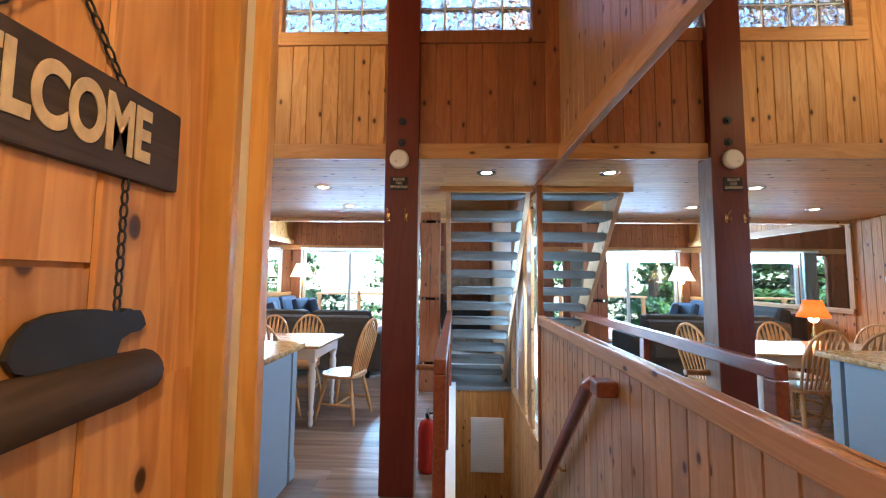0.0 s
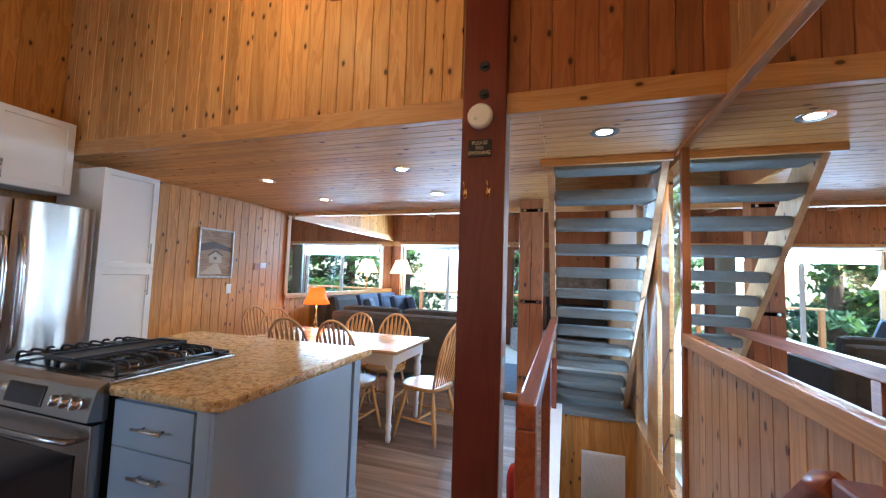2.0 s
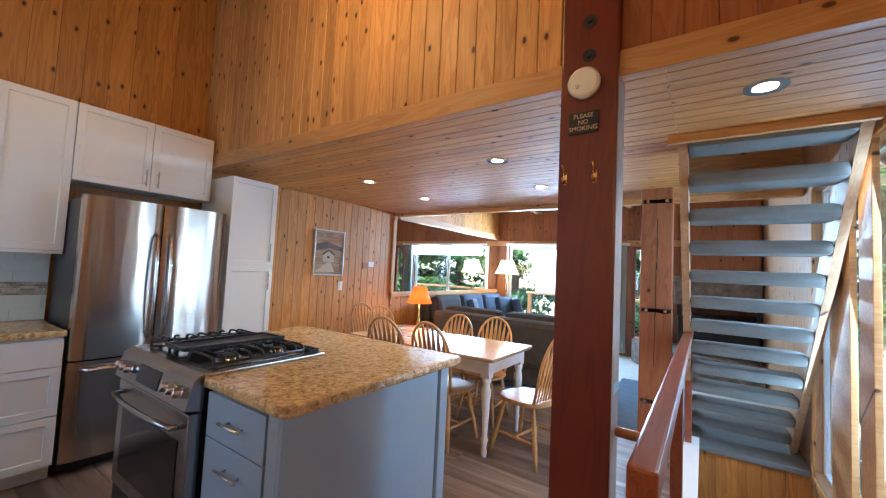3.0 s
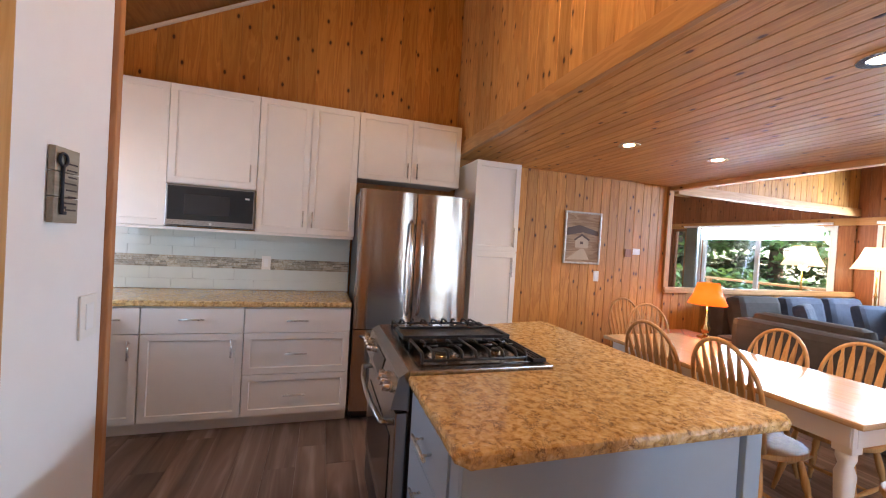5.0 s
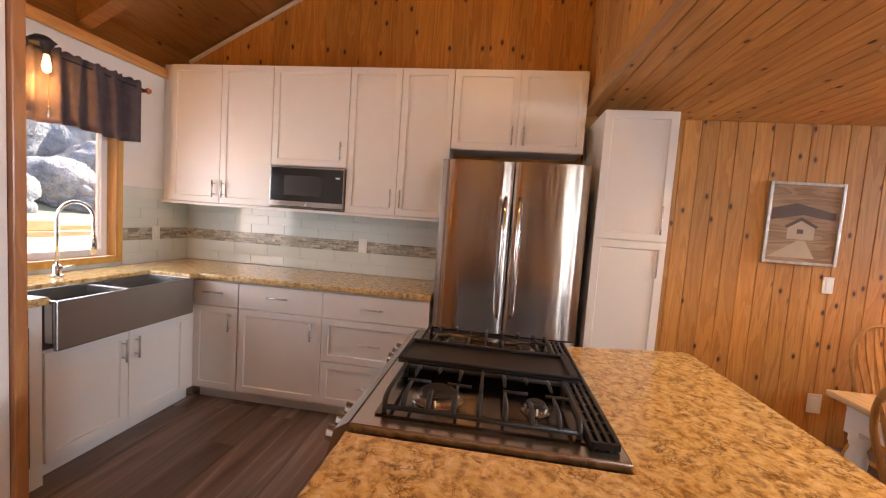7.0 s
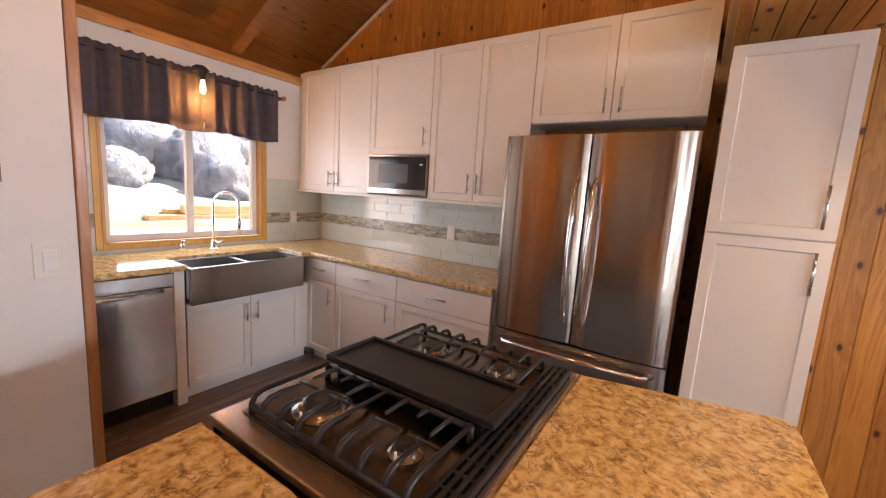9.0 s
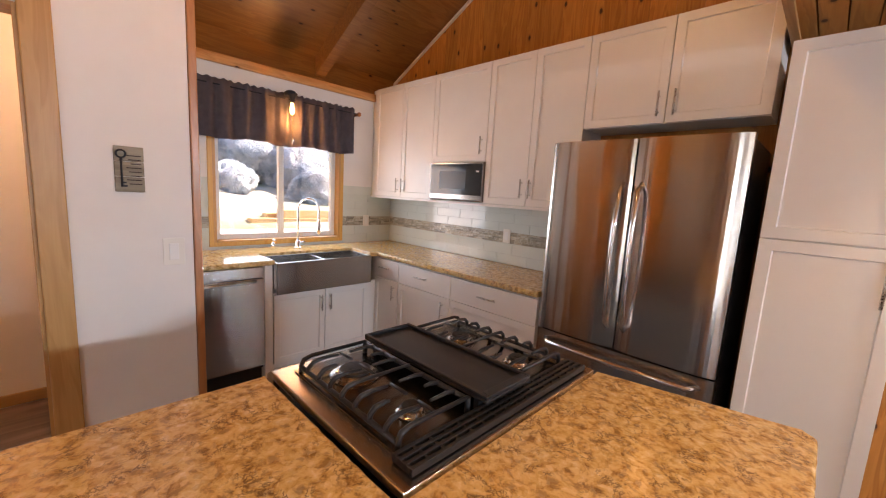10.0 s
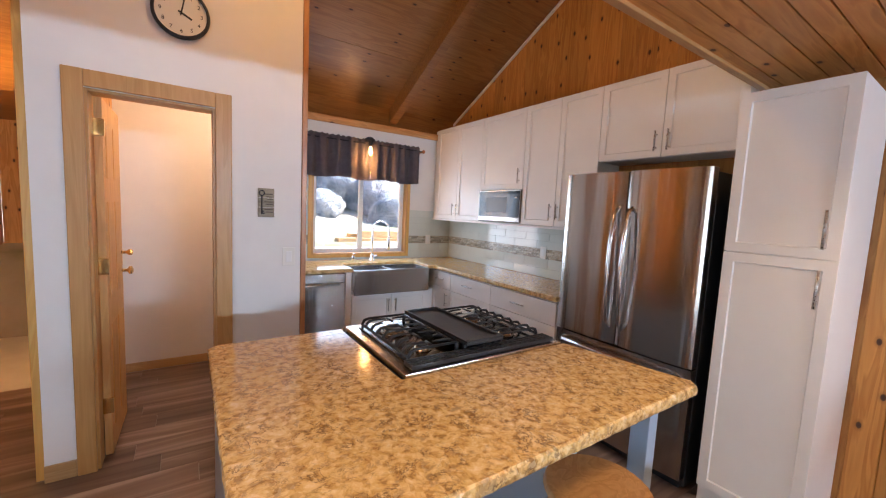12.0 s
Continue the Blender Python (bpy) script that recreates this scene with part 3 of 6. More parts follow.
# Lamp glow is part of the golden colour on both hall casings.
setting("trim_hall_dark", slab((-0.848, 0.765, 0), (-0.790, 0.787, 3.3), 0.004), GOLD_LAMPLIT_TRIM, "golden wood casing at the hall opening, lamp glow in its colour")
setting("trim_hall_white", slab((-0.848, 0.789, 0), (-0.826, 0.804, 4.2)), WALL, "white painted wall end")
setting("trim_hall_edge", slab((-0.8245, 0.872, 0), (-0.787, 0.903, 4.2), 0.003), GOLD_LAMPLIT_TRIM, "thin wood edge strip")
setting("baseboard_door", slab((-0.950, 0.927, 0), (-0.825, 0.941, 0.09), 0.004), TRIM_X, "wood baseboard by the closet door")
setting("baseboard_closet", slab((-1.95, -0.518, 0), (-0.98, -0.504, 0.075), 0.004), TRIM_X, "wood baseboard in the closet")
setting("trim_plate", slab((W, S + 0.002, 2.36), (-2.115, S + 0.03, 2.43), 0.004), PINE_X, "pine strip over the kitchen window wall")
gable = B()
for sgn in (1,):
    vs = [(S, roof_z(S) - 0.02), (FASCIA, roof_z(FASCIA) - 0.02), (FASCIA, roof_z(FASCIA) - 0.045), (S, roof_z(S) - 0.045)]
    a = [gable.verts.new((W + 0.004, p, q)) for p, q in vs]
    b = [gable.verts.new((W + 0.024, p, q)) for p, q in vs]
    gable.faces.new(a), gable.faces.new(b[::-1])
    for i in range(4):
        gable.faces.new((a[i], a[(i + 1) % 4], b[(i + 1) % 4], b[i]))
    bmesh.ops.recalc_face_normals(gable, faces=gable.faces)
setting("trim_gable", gable, WHITE_PAINT, "pale strip where the gable wall meets the roof")
setting("trim_north", slab((W, N - 0.035, 2.04), (E, N - 0.014, 2.15), 0.004), PINE_X, "pine head trim over the glass doors")
setting("trim_stair_head", slab((-0.55, 3.58, 2.20), (E - 0.03, 3.615, 2.262), 0.004), PINE_X, "pine header over the stairs")


def framed_mirror(lo, hi, label):
    m = thing("wall_mirror", label, "mirror", at=((lo[0] + hi[0]) / 2, (lo[1] + hi[1]) / 2, lo[2]))
    p = part("mirror_glass", transform(slab(lo, hi), Matrix.Translation(-m.matrix_world.translation)), MIRROR, m)
    return m


framed_mirror((E - 0.008, -0.6, 1.107), (E - 0.001, 3.418, 2.223), "large plain mirror on the wall above pine wainscot")
framed_mirror((W + 0.001, EDGE + 0.032, 1.057), (W + 0.008, N - 0.04, 2.168), "large plain mirror on the living room wall")

# windows
def window(name, axis, plane, a0, a1, z0, z1, depth, frame_mat, bars, label, fw=0.05):
    """A glazed frame in a hole; bars: places along it of the upright bars."""
    def put(u0, v0, w0, u1, v1, w1, bev=0.003):
        return slab((u0, v0, w0), (u1, v1, w1), bev) if axis == "y" else slab((v0, u0, w0), (v1, u1, w1), bev)
    win = tagged(new(name), label, "window", "", "structure")
    d0, d1 = plane, plane + depth
    f = B()
    for u0, w0, u1, w1 in ((a0, z0, a0 + fw, z1), (a1 - fw, z0, a1, z1), (a0 + fw, z1 - fw, a1 - fw, z1), (a0 + fw, z0, a1 - fw, z0 + fw)):
        tmp = (u0, min(d0, d1), w0), (u1, max(d0, d1), w1)
        if axis == "x":
            tmp = tuple((v, u, w) for u, v, w in tmp)
        box(f, *tmp, 0.003)
    part("window_frame", f, frame_mat, win)
    for bar in bars:
        part("mullion", put(bar - fw * 0.55, min(d0, d1), z0 + fw, bar + fw * 0.55, max(d0, d1), z1 - fw), frame_mat, win)
    edges = [a0 + fw] + [v for bar in bars for v in (bar - fw * 0.55, bar + fw * 0.55)] + [a1 - fw]
    c = (d0 + d1) / 2
    for u0, u1 in zip(edges[::2], edges[1::2]):
        p = part("pane", put(u0, c - 0.003, z0 + fw, u1, c + 0.003, z1 - fw, 0), GLASS, win)
        p.visible_shadow = False
    return win


def casing(name, axis, face, out, a0, a1, z0, z1, w, material, label, sill=True):
    bm = B()
    t = 0.018
    for u0, w0, u1, w1 in ((a0 - w, z0 - (w if sill else 0), a0, z1 + w), (a1, z0 - (w if sill else 0), a1 + w, z1 + w), (a0, z1, a1, z1 + w)) + (((a0, z0 - w, a1, z0),) if sill else ()):
        lo, hi = (u0, min(face, face + out * t), w0), (u1, max(face, face + out * t), w1)
        if axis == "x":
            lo, hi = (lo[1], lo[0], lo[2]), (hi[1], hi[0], hi[2])
        box(bm, lo, hi, 0.003)
    setting(name, bm, material, label)


window("window_sink", "y", S - 0.10, -3.62, -2.55, 1.0, 1.92, 0.05, WHITE_FRAME, [-3.09], "white sliding window over the sink", 0.04)
reveal = B()
for lo, hi in (((-3.64, S - 0.15, 0.985), (-3.622, S + 0.02, 1.93)), ((-2.548, S - 0.15, 0.985), (-2.53, S + 0.02, 1.93)), ((-3.622, S - 0.15, 1.92), (-2.548, S + 0.02, 1.935)), ((-3.622, S - 0.15, 0.985), (-2.548, S + 0.03, 1.0))):
    box(reveal, lo, hi)
setting("window_sink_sill", reveal, TRIM, "golden wood window lining")
casing("trim_window_sink", "y", S, 1, -3.64, -2.53, 0.985, 1.93, 0.035, GOLD_LAMPLIT_TRIM, "golden wood casing round the sink window")
window("window_north", "y", N + 0.03, -4.0, -1.86, 0.02, 2.03, 0.05, WHITE_FRAME, [-2.9], "white sliding glass doors to the deck", 0.06)
window("window_narrow", "y", N + 0.03, -1.47, -1.17, 0.30, 2.03, 0.05, TIMBER, [], "narrow wooden-framed window", 0.04)
window("window_stair", "x", E + 0.06, 3.48, 5.20, 0.02, 2.18, 0.04, WHITE_FRAME, [], "tall window with pine posts beside the stairs", 0.02)
setting("trim_stud", slab((E - 0.012, 3.83, 0.02), (E + 0.02, 4.04, 2.18), 0.004), PINE_X, "wide pine stud between the stair windows")
setting("trim_stud", slab((E - 0.012, 4.20, 0.02), (E + 0.02, 4.60, 2.18), 0.004), PINE_X, "wide pine board between the stair windows")
casing("trim_window_stair", "x", E, -1, 3.52, 5.10, 0.02, 2.18, 0.04, PINE, "pine casing round the tall stair window")
casing("trim_north_door", "y", N, -1, -4.0, -1.86, 0.02, 2.03, 0.05, WHITE_FRAME, "white casing round the glass doors", False)


def glass_blocks(name, x0, x1, z0, z1, nx, nz):
    """A panel of square glass blocks with mortar joints."""
    win = tagged(new(name), "panel of wavy glass blocks in a wood casing", "window", "", "structure")
    w, h = (x1 - x0) / nx, (z1 - z0) / nz
    for i in range(nx + 1):
        part("mortar", slab((x0 + i * w - 0.005, FASCIA + 0.03, z0), (x0 + i * w + 0.005, FASCIA + 0.09, z1)), WHITE_PLASTIC, win)
    for k in range(nz + 1):
        part("mortar", slab((x0, FASCIA + 0.032, z0 + k * h - 0.005), (x1, FASCIA + 0.088, z0 + k * h + 0.005)), WHITE_PLASTIC, win)
    for i in range(nx):
        for k in range(nz):
            bm = slab((x0 + i * w + 0.006, FASCIA + 0.02, z0 + k * h + 0.006), (x0 + (i + 1) * w - 0.006, FASCIA + 0.10, z0 + (k + 1) * h - 0.006), 0.012)
            p = part("glass_block", bm, BLOCK, win)
            p.visible_shadow = False
    return win


def block_glass():
    m, nodes, links, b = mat("wavy_block_glass")
    co = nodes.new("ShaderNodeTexCoord").outputs["Object"]
    n = noise_node(nodes, links, co, 16, 1, 0.4, 1.5)
    b.inputs["Transmission Weight"].default_value, b.inputs["Roughness"].default_value = 0.9, 0.03
    b.inputs["Base Color"].default_value = (0.80, 0.88, 0.92, 1)
    bump(nodes, links, b, n, 1.0, 0.03)
    return m


BLOCK = block_glass()
glass_blocks("window_blocks", -1.67, -0.91, 3.17, 3.75, 4, 3)
glass_blocks("window_blocks", -0.70, 0.13, 3.17, 3.75, 4, 3)
casing("trim_blocks", "y", FASCIA, -1, -1.67, -0.91, 3.17, 3.75, 0.098, PINE_X, "pine casing under the glass blocks")
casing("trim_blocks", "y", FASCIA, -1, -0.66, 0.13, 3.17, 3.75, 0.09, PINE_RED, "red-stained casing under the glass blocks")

# ---- posts ----
post = thing("support_post", "dark red-stained square wooden post standing by the stairwell railing", "post", at=(-0.775, 2.78, 0))
part("shaft", box(B(), (-0.115, -0.09, 0), (0.115, 0.055, 4.1), 0.008), POST, post)
POST_SIDE = wood("bare_post_side", (0.14, 0.09, 0.06), (0.24, 0.165, 0.125), (0.31, 0.225, 0.175), knots=0.1, spread=0.1, rough=0.6)
part("side_board", slab((0.1152, -0.088, 0.0), (0.1172, 0.053, 2.24), 0), POST_SIDE, post, "bare greyish board along the post's side")
for z in (2.34, 2.49):
    part("bolt", tube(tube(B(), [(0, -0.094, z), (0, -0.090, z)], 0.028, 12), [(0, -0.105, z), (0, -0.09, z)], 0.012, 6), BEAR, post, "dark iron bolt and washer")
alarm = thing("smoke_alarm", "round white smoke alarm fixed to the red post", "smoke alarm", at=(-0.79, 2.689, 2.22))
part("body", transform(turned(B(), [(0.066, 0), (0.066, 0.02), (0.055, 0.034), (0.02, 0.036)], sides=32), pose(0, 0, 0, 90)), WHITE_PLASTIC, alarm)
part("test_button", transform(turned(B(), [(0.009, 0.034), (0.008, 0.040)]), pose(-0.02, 0, -0.02, 90)), TILE, alarm)
sign = thing("small_sign", "small dark notice plate with pale lettering on the red post", "sign", at=(-0.79, 2.688, 2.055))
part("plate", box(B(), (-0.06, -0.006, -0.045), (0.06, 0, 0.045), 0.002), BEAR, sign)


def lettering(parent, text, size, m, material, name="lettering", label="", bold=0.0):
    cu = bpy.data.curves.new(name, "FONT")
    cu.body, cu.size, cu.extrude, cu.align_x, cu.align_y = text, size, 0.0008, "CENTER", "CENTER"
    cu.offset = bold
    tmp = new(name, cu)
    bpy.context.view_layer.update()
    me = bpy.data.meshes.new_from_object(tmp)
    bpy.data.objects.remove(tmp)
    me.materials.clear()
    me.materials.append(material)
    ob = new(name, me)
    ob.parent, ob.matrix_basis = parent, m
    return tagged(ob, label)


for k, line in enumerate(("PLEASE", "NO", "SMOKING")):
    lettering(sign, line, 0.026, pose(0, -0.0072, 0.026 - 0.026 * k, 90), SIGN_INK)


def coat_hook(x):
    h = thing("coat_hook", "small brass coat hook screwed to the red post", "hook", "hooks on the post", at=(x, 2.69, 1.82))
    part("hook", tube(tube(B(), [(0, 0, 0.02), (0, -0.02, 0.03), (0, -0.045, 0.055)], 0.004, 8), [(0, 0, 0), (0, -0.02, -0.02), (0, -0.04, -0.01), (0, -0.042, 0.01)], 0.004, 8), BRASS, h)
    part("plate", box(B(), (-0.009, -0.003, -0.022), (0.009, 0, 0.032), 0.001), BRASS, h)


coat_hook(-0.86)
coat_hook(-0.74)
timber = thing("timber_post", "rough red-brown timber post with black iron straps beside the stairs", "post", at=(-0.72, 5.08, 0))
part("shaft", box(B(), (-0.13, -0.09, 0), (0.12, 0.08, 2.9), 0.01), TIMBER, timber)
for k, z in enumerate((0.9, 1.35, 1.75)):
    part("crack", box(B(), (-0.012 + 0.006 * k, -0.0915, z - 0.24), (-0.006 + 0.006 * k, -0.0902, z + 0.22)), BLACK, timber, "long dark drying crack")
for z in (0.35, 1.15, 2.13):
    part("strap", box(B(), (-0.115, -0.09, z - 0.02), (0.115, -0.082, z + 0.02), 0.003), BLACK, timber)
    for dx in (-0.075, 0.075):
        part("bolt", tube(B(), [(dx, -0.102, z), (dx, -0.09, z)], 0.015, 10), CHROME, timber)

# ---- ceiling lights ----
def downlight(x, y):
    d = thing("ceiling_light", "small round recessed ceiling spotlight, lit, in the pine ceiling", "ceiling light", "recessed ceiling lights", at=(x, y, CEIL))
    part("ring", transform(turned(B(), [(0.040, 0.004), (0.050, -0.002), (0.078, -0.003), (0.080, 0.002), (0.07, 0.012)], sides=28), pose(0, 0, -0.002)), CHROME, d)
    part("lens", tube(B(), [(0, 0, -0.0045), (0, 0, -0.001)], 0.040, 24), LAMP_GLOW, d)
    lamp("downlight", "SPOT", 4.5, (1.0, 0.72, 0.44), pose(x, y, CEIL - 0.03), spot=(radians(125), 0.6), radius=0.05)


for x, y in ((-3.1, 3.74), (-3.1, 4.66), (-1.65, 3.62), (-1.66, 4.57), (-0.16, 3.12)):
    downlight(x, y)

# lamps of the hall and the kitchen, hung from the roof over the way in
def pendant(x, y, z, top, power):
    p = thing("pendant_lamp", "plain globe pendant lamp, lit, hung from the pine roof", "pendant lamp", at=(x, y, z))
    part("globe", turned(B(), [(0.02, 0.09), (0.07, 0.07), (0.1, 0.0), (0.07, -0.07), (0.02, -0.09)][::-1]), CREAM_SHADE, p)
    part("cord", tube(B(), [(0, 0, 0.09), (0, 0, top - z)], 0.004, 6), BLACK, p)
    lamp("pendant_bulb", "POINT", power, (1.0, 0.58, 0.20), pose(x, y, z - 0.15), radius=0.08)


pendant(-2.0, 1.95, 3.35, roof_z(1.95), 4.3)
pendant(0.0, -0.5, 2.35, roof_z(-0.5), 7.5)

# ---- kitchen cabinets ----
def bar_handle(parent, p, length, upright, axis="x", out=1):
    """A bar pull on two studs; it stands off along the given axis."""
    a = Vector((out, 0, 0)) if axis == "x" else Vector((0, out, 0))
    u = Vector((0, 0, 1)) if upright else (Vector((0, 1, 0)) if axis == "x" else Vector((1, 0, 0)))
    p = Vector(p)
    bm = tube(B(), [p + a * 0.03 - u * length / 2, p + a * 0.03 + u * length / 2], 0.006, 10)
    for s in (-0.32, 0.32):
        tube(bm, [p + u * length * s, p + u * length * s + a * 0.03], 0.004, 8)
    part("handle", bm, NICKEL, parent, "brushed steel bar handle")


def panel(parent, name, axis, face, out, a0, a1, z0, z1, material, rail=0.062, label=""):
    """A shaker door or drawer front: a frame round a sunk field."""
    g, t = 0.0024, 0.02
    bm = B()
    def b(u0, w0, u1, w1, d):
        lo, hi = (min(face, face + out * d), u0, w0), (max(face, face + out * d), u1, w1)
        if axis == "y":
            lo, hi = (lo[1], lo[0], lo[2]), (hi[1], hi[0], hi[2])
        box(bm, lo, hi, 0.0015)
    a0, a1, z0, z1 = a0 + g, a1 - g, z0 + g, z1 - g
    b(a0, z0, a1, z1, t)
    if rail and z1 - z0 > 0.2:
        k = 0 if axis == "x" else 1
        bm.faces.ensure_lookup_table()
        front = max((f for f in bm.faces if abs(f.normal[k] * out) > 0.99 and f.normal[k] * out > 0), key=lambda f: f.calc_area())
        bmesh.ops.inset_region(bm, faces=[front], thickness=rail)
        bmesh.ops.inset_region(bm, faces=[front], thickness=0.006)
        bmesh.ops.translate(bm, verts=front.verts, vec=[-out * 0.009 if q == k else 0 for q in range(3)])
    return part(name, bm, material, parent, label)


def cabinet(name, label, axis, face, out, a0, a1, z0, z1, back, fronts, material=CABINET, toe=False, cat="cabinet", group="kitchen cabinets"):
    """A cabinet box with its fronts: (kind, a0, a1, z0, z1, handle place)."""
    c = thing(name, label, cat, group)
    lo, hi = (min(face, back), a0, z0 + (0.1 if toe else 0)), (max(face, back), a1, z1)
    if axis == "y":
        lo, hi = (lo[1], lo[0], lo[2]), (hi[1], hi[0], hi[2])
    q = 1 if axis == "x" else 0
    lo, hi = [v + (0.004 if k == q else 0) for k, v in enumerate(lo)], [v - (0.004 if k == q else 0) for k, v in enumerate(hi)]
    part("body", slab(lo, hi, 0.001), material, c)
    if toe:
        lo, hi = (min(face - out * 0.06, back), a0, z0), (max(face - out * 0.06, back), a1, z0 + 0.099)
        if axis == "y":
            lo, hi = (lo[1], lo[0], lo[2]), (hi[1], hi[0], hi[2])
        part("toe_kick", slab(lo, hi), material, c)
    for kind, u0, u1, w0, w1, hu, hw in fronts:
        d = panel(c, kind, axis, face, out, u0, u1, w0, w1, material)
        if hu is not None:
            upright = kind == "door"
            f = face + out * 0.02
            p = (f, hu, hw) if axis == "x" else (hu, f, hw)
            bar_handle(d, p, (0.17 if name == "tall_cabinet" else 0.13) if upright else 0.15, upright, axis, out)
    return c


UF, UB = -4.02, W
UZ0, UZ1 = 1.42, 2.47
cabinet("wall_cabinet", "white two-door shaker wall cabinet beside the sink window", "x", UF, 1, S, 0.435, UZ0, UZ1, UB,
        [("door", -0.42, 0.01, UZ0, UZ1, -0.03, 1.53), ("door", 0.01, 0.435, UZ0, UZ1, 0.05, 1.53)])
cabinet("wall_cabinet", "white single-door wall cabinet above the microwave", "x", UF, 1, 0.435, 1.035, 1.74, UZ1, UB,
        [("door", 0.435, 1.035, 1.74, UZ1, 0.99, 1.86)])
cabinet("wall_cabinet", "white two-door shaker wall cabinet beside the microwave", "x", UF, 1, 1.035, 1.795, UZ0, UZ1, UB,
        [("door", 1.035, 1.42, UZ0, UZ1, 1.385, 1.54), ("door", 1.42, 1.795, UZ0, UZ1, 1.455, 1.54)])
cabinet("wall_cabinet", "low white two-door wall cabinet above the refrigerator", "x", UF, 1, 1.795, 2.70, 1.92, UZ1, UB,
        [("door", 1.795, 2.25, 1.92, UZ1, 2.215, 2.02), ("door", 2.25, 2.70, 1.92, UZ1, 2.295, 2.02)])
cabinet("tall_cabinet", "tall white pantry cabinet with an upper and a lower door", "x", -3.75, 1, 2.755, 3.18, 0, 2.145, UB,
        [("door", 2.755, 3.18, 0.10, 1.37, 3.125, 1.24), ("door", 2.755, 3.18, 1.37, 2.145, 3.125, 1.50)], toe=False)
part("light_rail", slab((UF - 0.02, S, UZ0 - 0.022), (UF + 0.02, 1.79, UZ0 - 0.002), 0.002), CABINET,
     thing("cabinet_rail", "thin white rail under the wall cabinets", "cabinet trim"))
BF, BZ = -3.70, 0.885
cabinet("base_cabinet", "white corner base cabinet with a drawer over a door", "x", BF, 1, 0.09, 0.435, 0, BZ, UB,
        [("drawer", 0.09, 0.43, 0.70, BZ - 0.01, 0.26, 0.80), ("door", 0.09, 0.43, 0.10, 0.70, 0.38, 0.60)], toe=True)
cabinet("base_cabinet", "wide white base cabinet with a drawer over a door", "x", BF, 1, 0.435, 1.05, 0, BZ, UB,
        [("drawer", 0.435, 1.05, 0.70, BZ - 0.01, 0.735, 0.80), ("door", 0.435, 1.05, 0.10, 0.70, 0.98, 0.60)], toe=True)
cabinet("base_cabinet", "white base cabinet with three drawers beside the refrigerator", "x", BF, 1, 1.05, 1.78, 0, BZ, UB,
        [("drawer", 1.05, 1.78, 0.70, BZ - 0.01, 1.405, 0.79), ("drawer", 1.05, 1.78, 0.40, 0.70, 1.405, 0.55), ("drawer", 1.05, 1.78, 0.10, 0.40, 1.405, 0.25)], toe=True)
cabinet("sink_cabinet", "white sink base cabinet with two doors under the apron sink", "y", 0.09, 1, -3.70, -2.76, 0, 0.66, S,
        [("door", -3.60, -3.18, 0.10, 0.65, -3.22, 0.54), ("door", -3.18, -2.76, 0.10, 0.65, -3.14, 0.54)], toe=True)
part("filler", slab((-2.757, S, 0), (-2.70, 0.10, 0.885), 0.001), CABINET, thing("cabinet_filler", "narrow white panel between sink and dishwasher", "cabinet trim"))

cf = thing("corner_cabinet", "white blind corner base cabinet", "cabinet", "kitchen cabinets")
part("body", slab((W, S, 0.1), (-3.702, 0.088, 0.885)), CABINET, cf)
part("toe_kick", slab((W, S, 0), (-3.755, 0.035, 0.099)), CABINET, cf)

# dishwasher
dw = thing("dishwasher", "brushed steel dishwasher beside the apron sink", "dishwasher")
part("body", slab((-2.69, S, 0.10), (-2.12, 0.085, 0.88)), BLACK, dw)
part("door", slab((-2.69, 0.087, 0.13), (-2.12, 0.125, 0.795), 0.004), STEEL_V, dw)
part("control_strip", slab((-2.69, 0.087, 0.80), (-2.12, 0.12, 0.878), 0.004), STEEL, dw)
part("handle", tube(B(), [(-2.62, 0.13, 0.785), (-2.62, 0.165, 0.785), (-2.42, 0.172, 0.785), (-2.19, 0.165, 0.785), (-2.19, 0.13, 0.785)], 0.011, 10), STEEL, dw, "curved steel handle")
part("toe_kick", slab((-2.69, S, 0.0), (-2.12, 0.05, 0.098)), BLACK, dw)

# worktops, sink and tap
top = thing("worktop", "honey and brown granite worktop round the sink corner", "worktop")
bm = B()
chiselled(bm, [(W, S), (W, 1.785), (-3.66, 1.785), (-3.66, 0.14), (-3.585, 0.14), (-3.585, -0.17), (-2.76, -0.17), (-2.76, 0.14), (-2.115, 0.14), (-2.115, S)], 0.887, 0.925)
part("slab", bm, GRANITE, top)
sink = thing("apron_sink", "double-bowl brushed steel sink with a deep apron front", "sink")
bm = B()
part("apron", slab((-3.583, 0.15, 0.665), (-2.762, 0.172, 0.905), 0.006), STEEL, sink, "deep brushed steel apron front")
for lo, hi in (((-3.583, -0.168, 0.70), (-3.565, 0.15, 0.905)), ((-2.78, -0.168, 0.70), (-2.762, 0.15, 0.905)), ((-3.565, -0.168, 0.70), (-2.78, -0.15, 0.905)), ((-3.565, -0.15, 0.70), (-2.78, 0.15, 0.715))):
    box(bm, lo, hi, 0.003)
part("basin", bm, STEEL, sink)
part("divider", slab((-3.18, -0.15, 0.715), (-3.16, 0.15, 0.895), 0.003), STEEL, sink)
tap = thing("kitchen_tap", "tall brushed steel spring tap behind the sink", "tap", at=(-3.15, -0.34, 0.925))
part("base", turned(B(), [(0.03, 0), (0.03, 0.01), (0.02, 0.015), (0.02, 0.06), (0.014, 0.07)]), CHROME, tap)
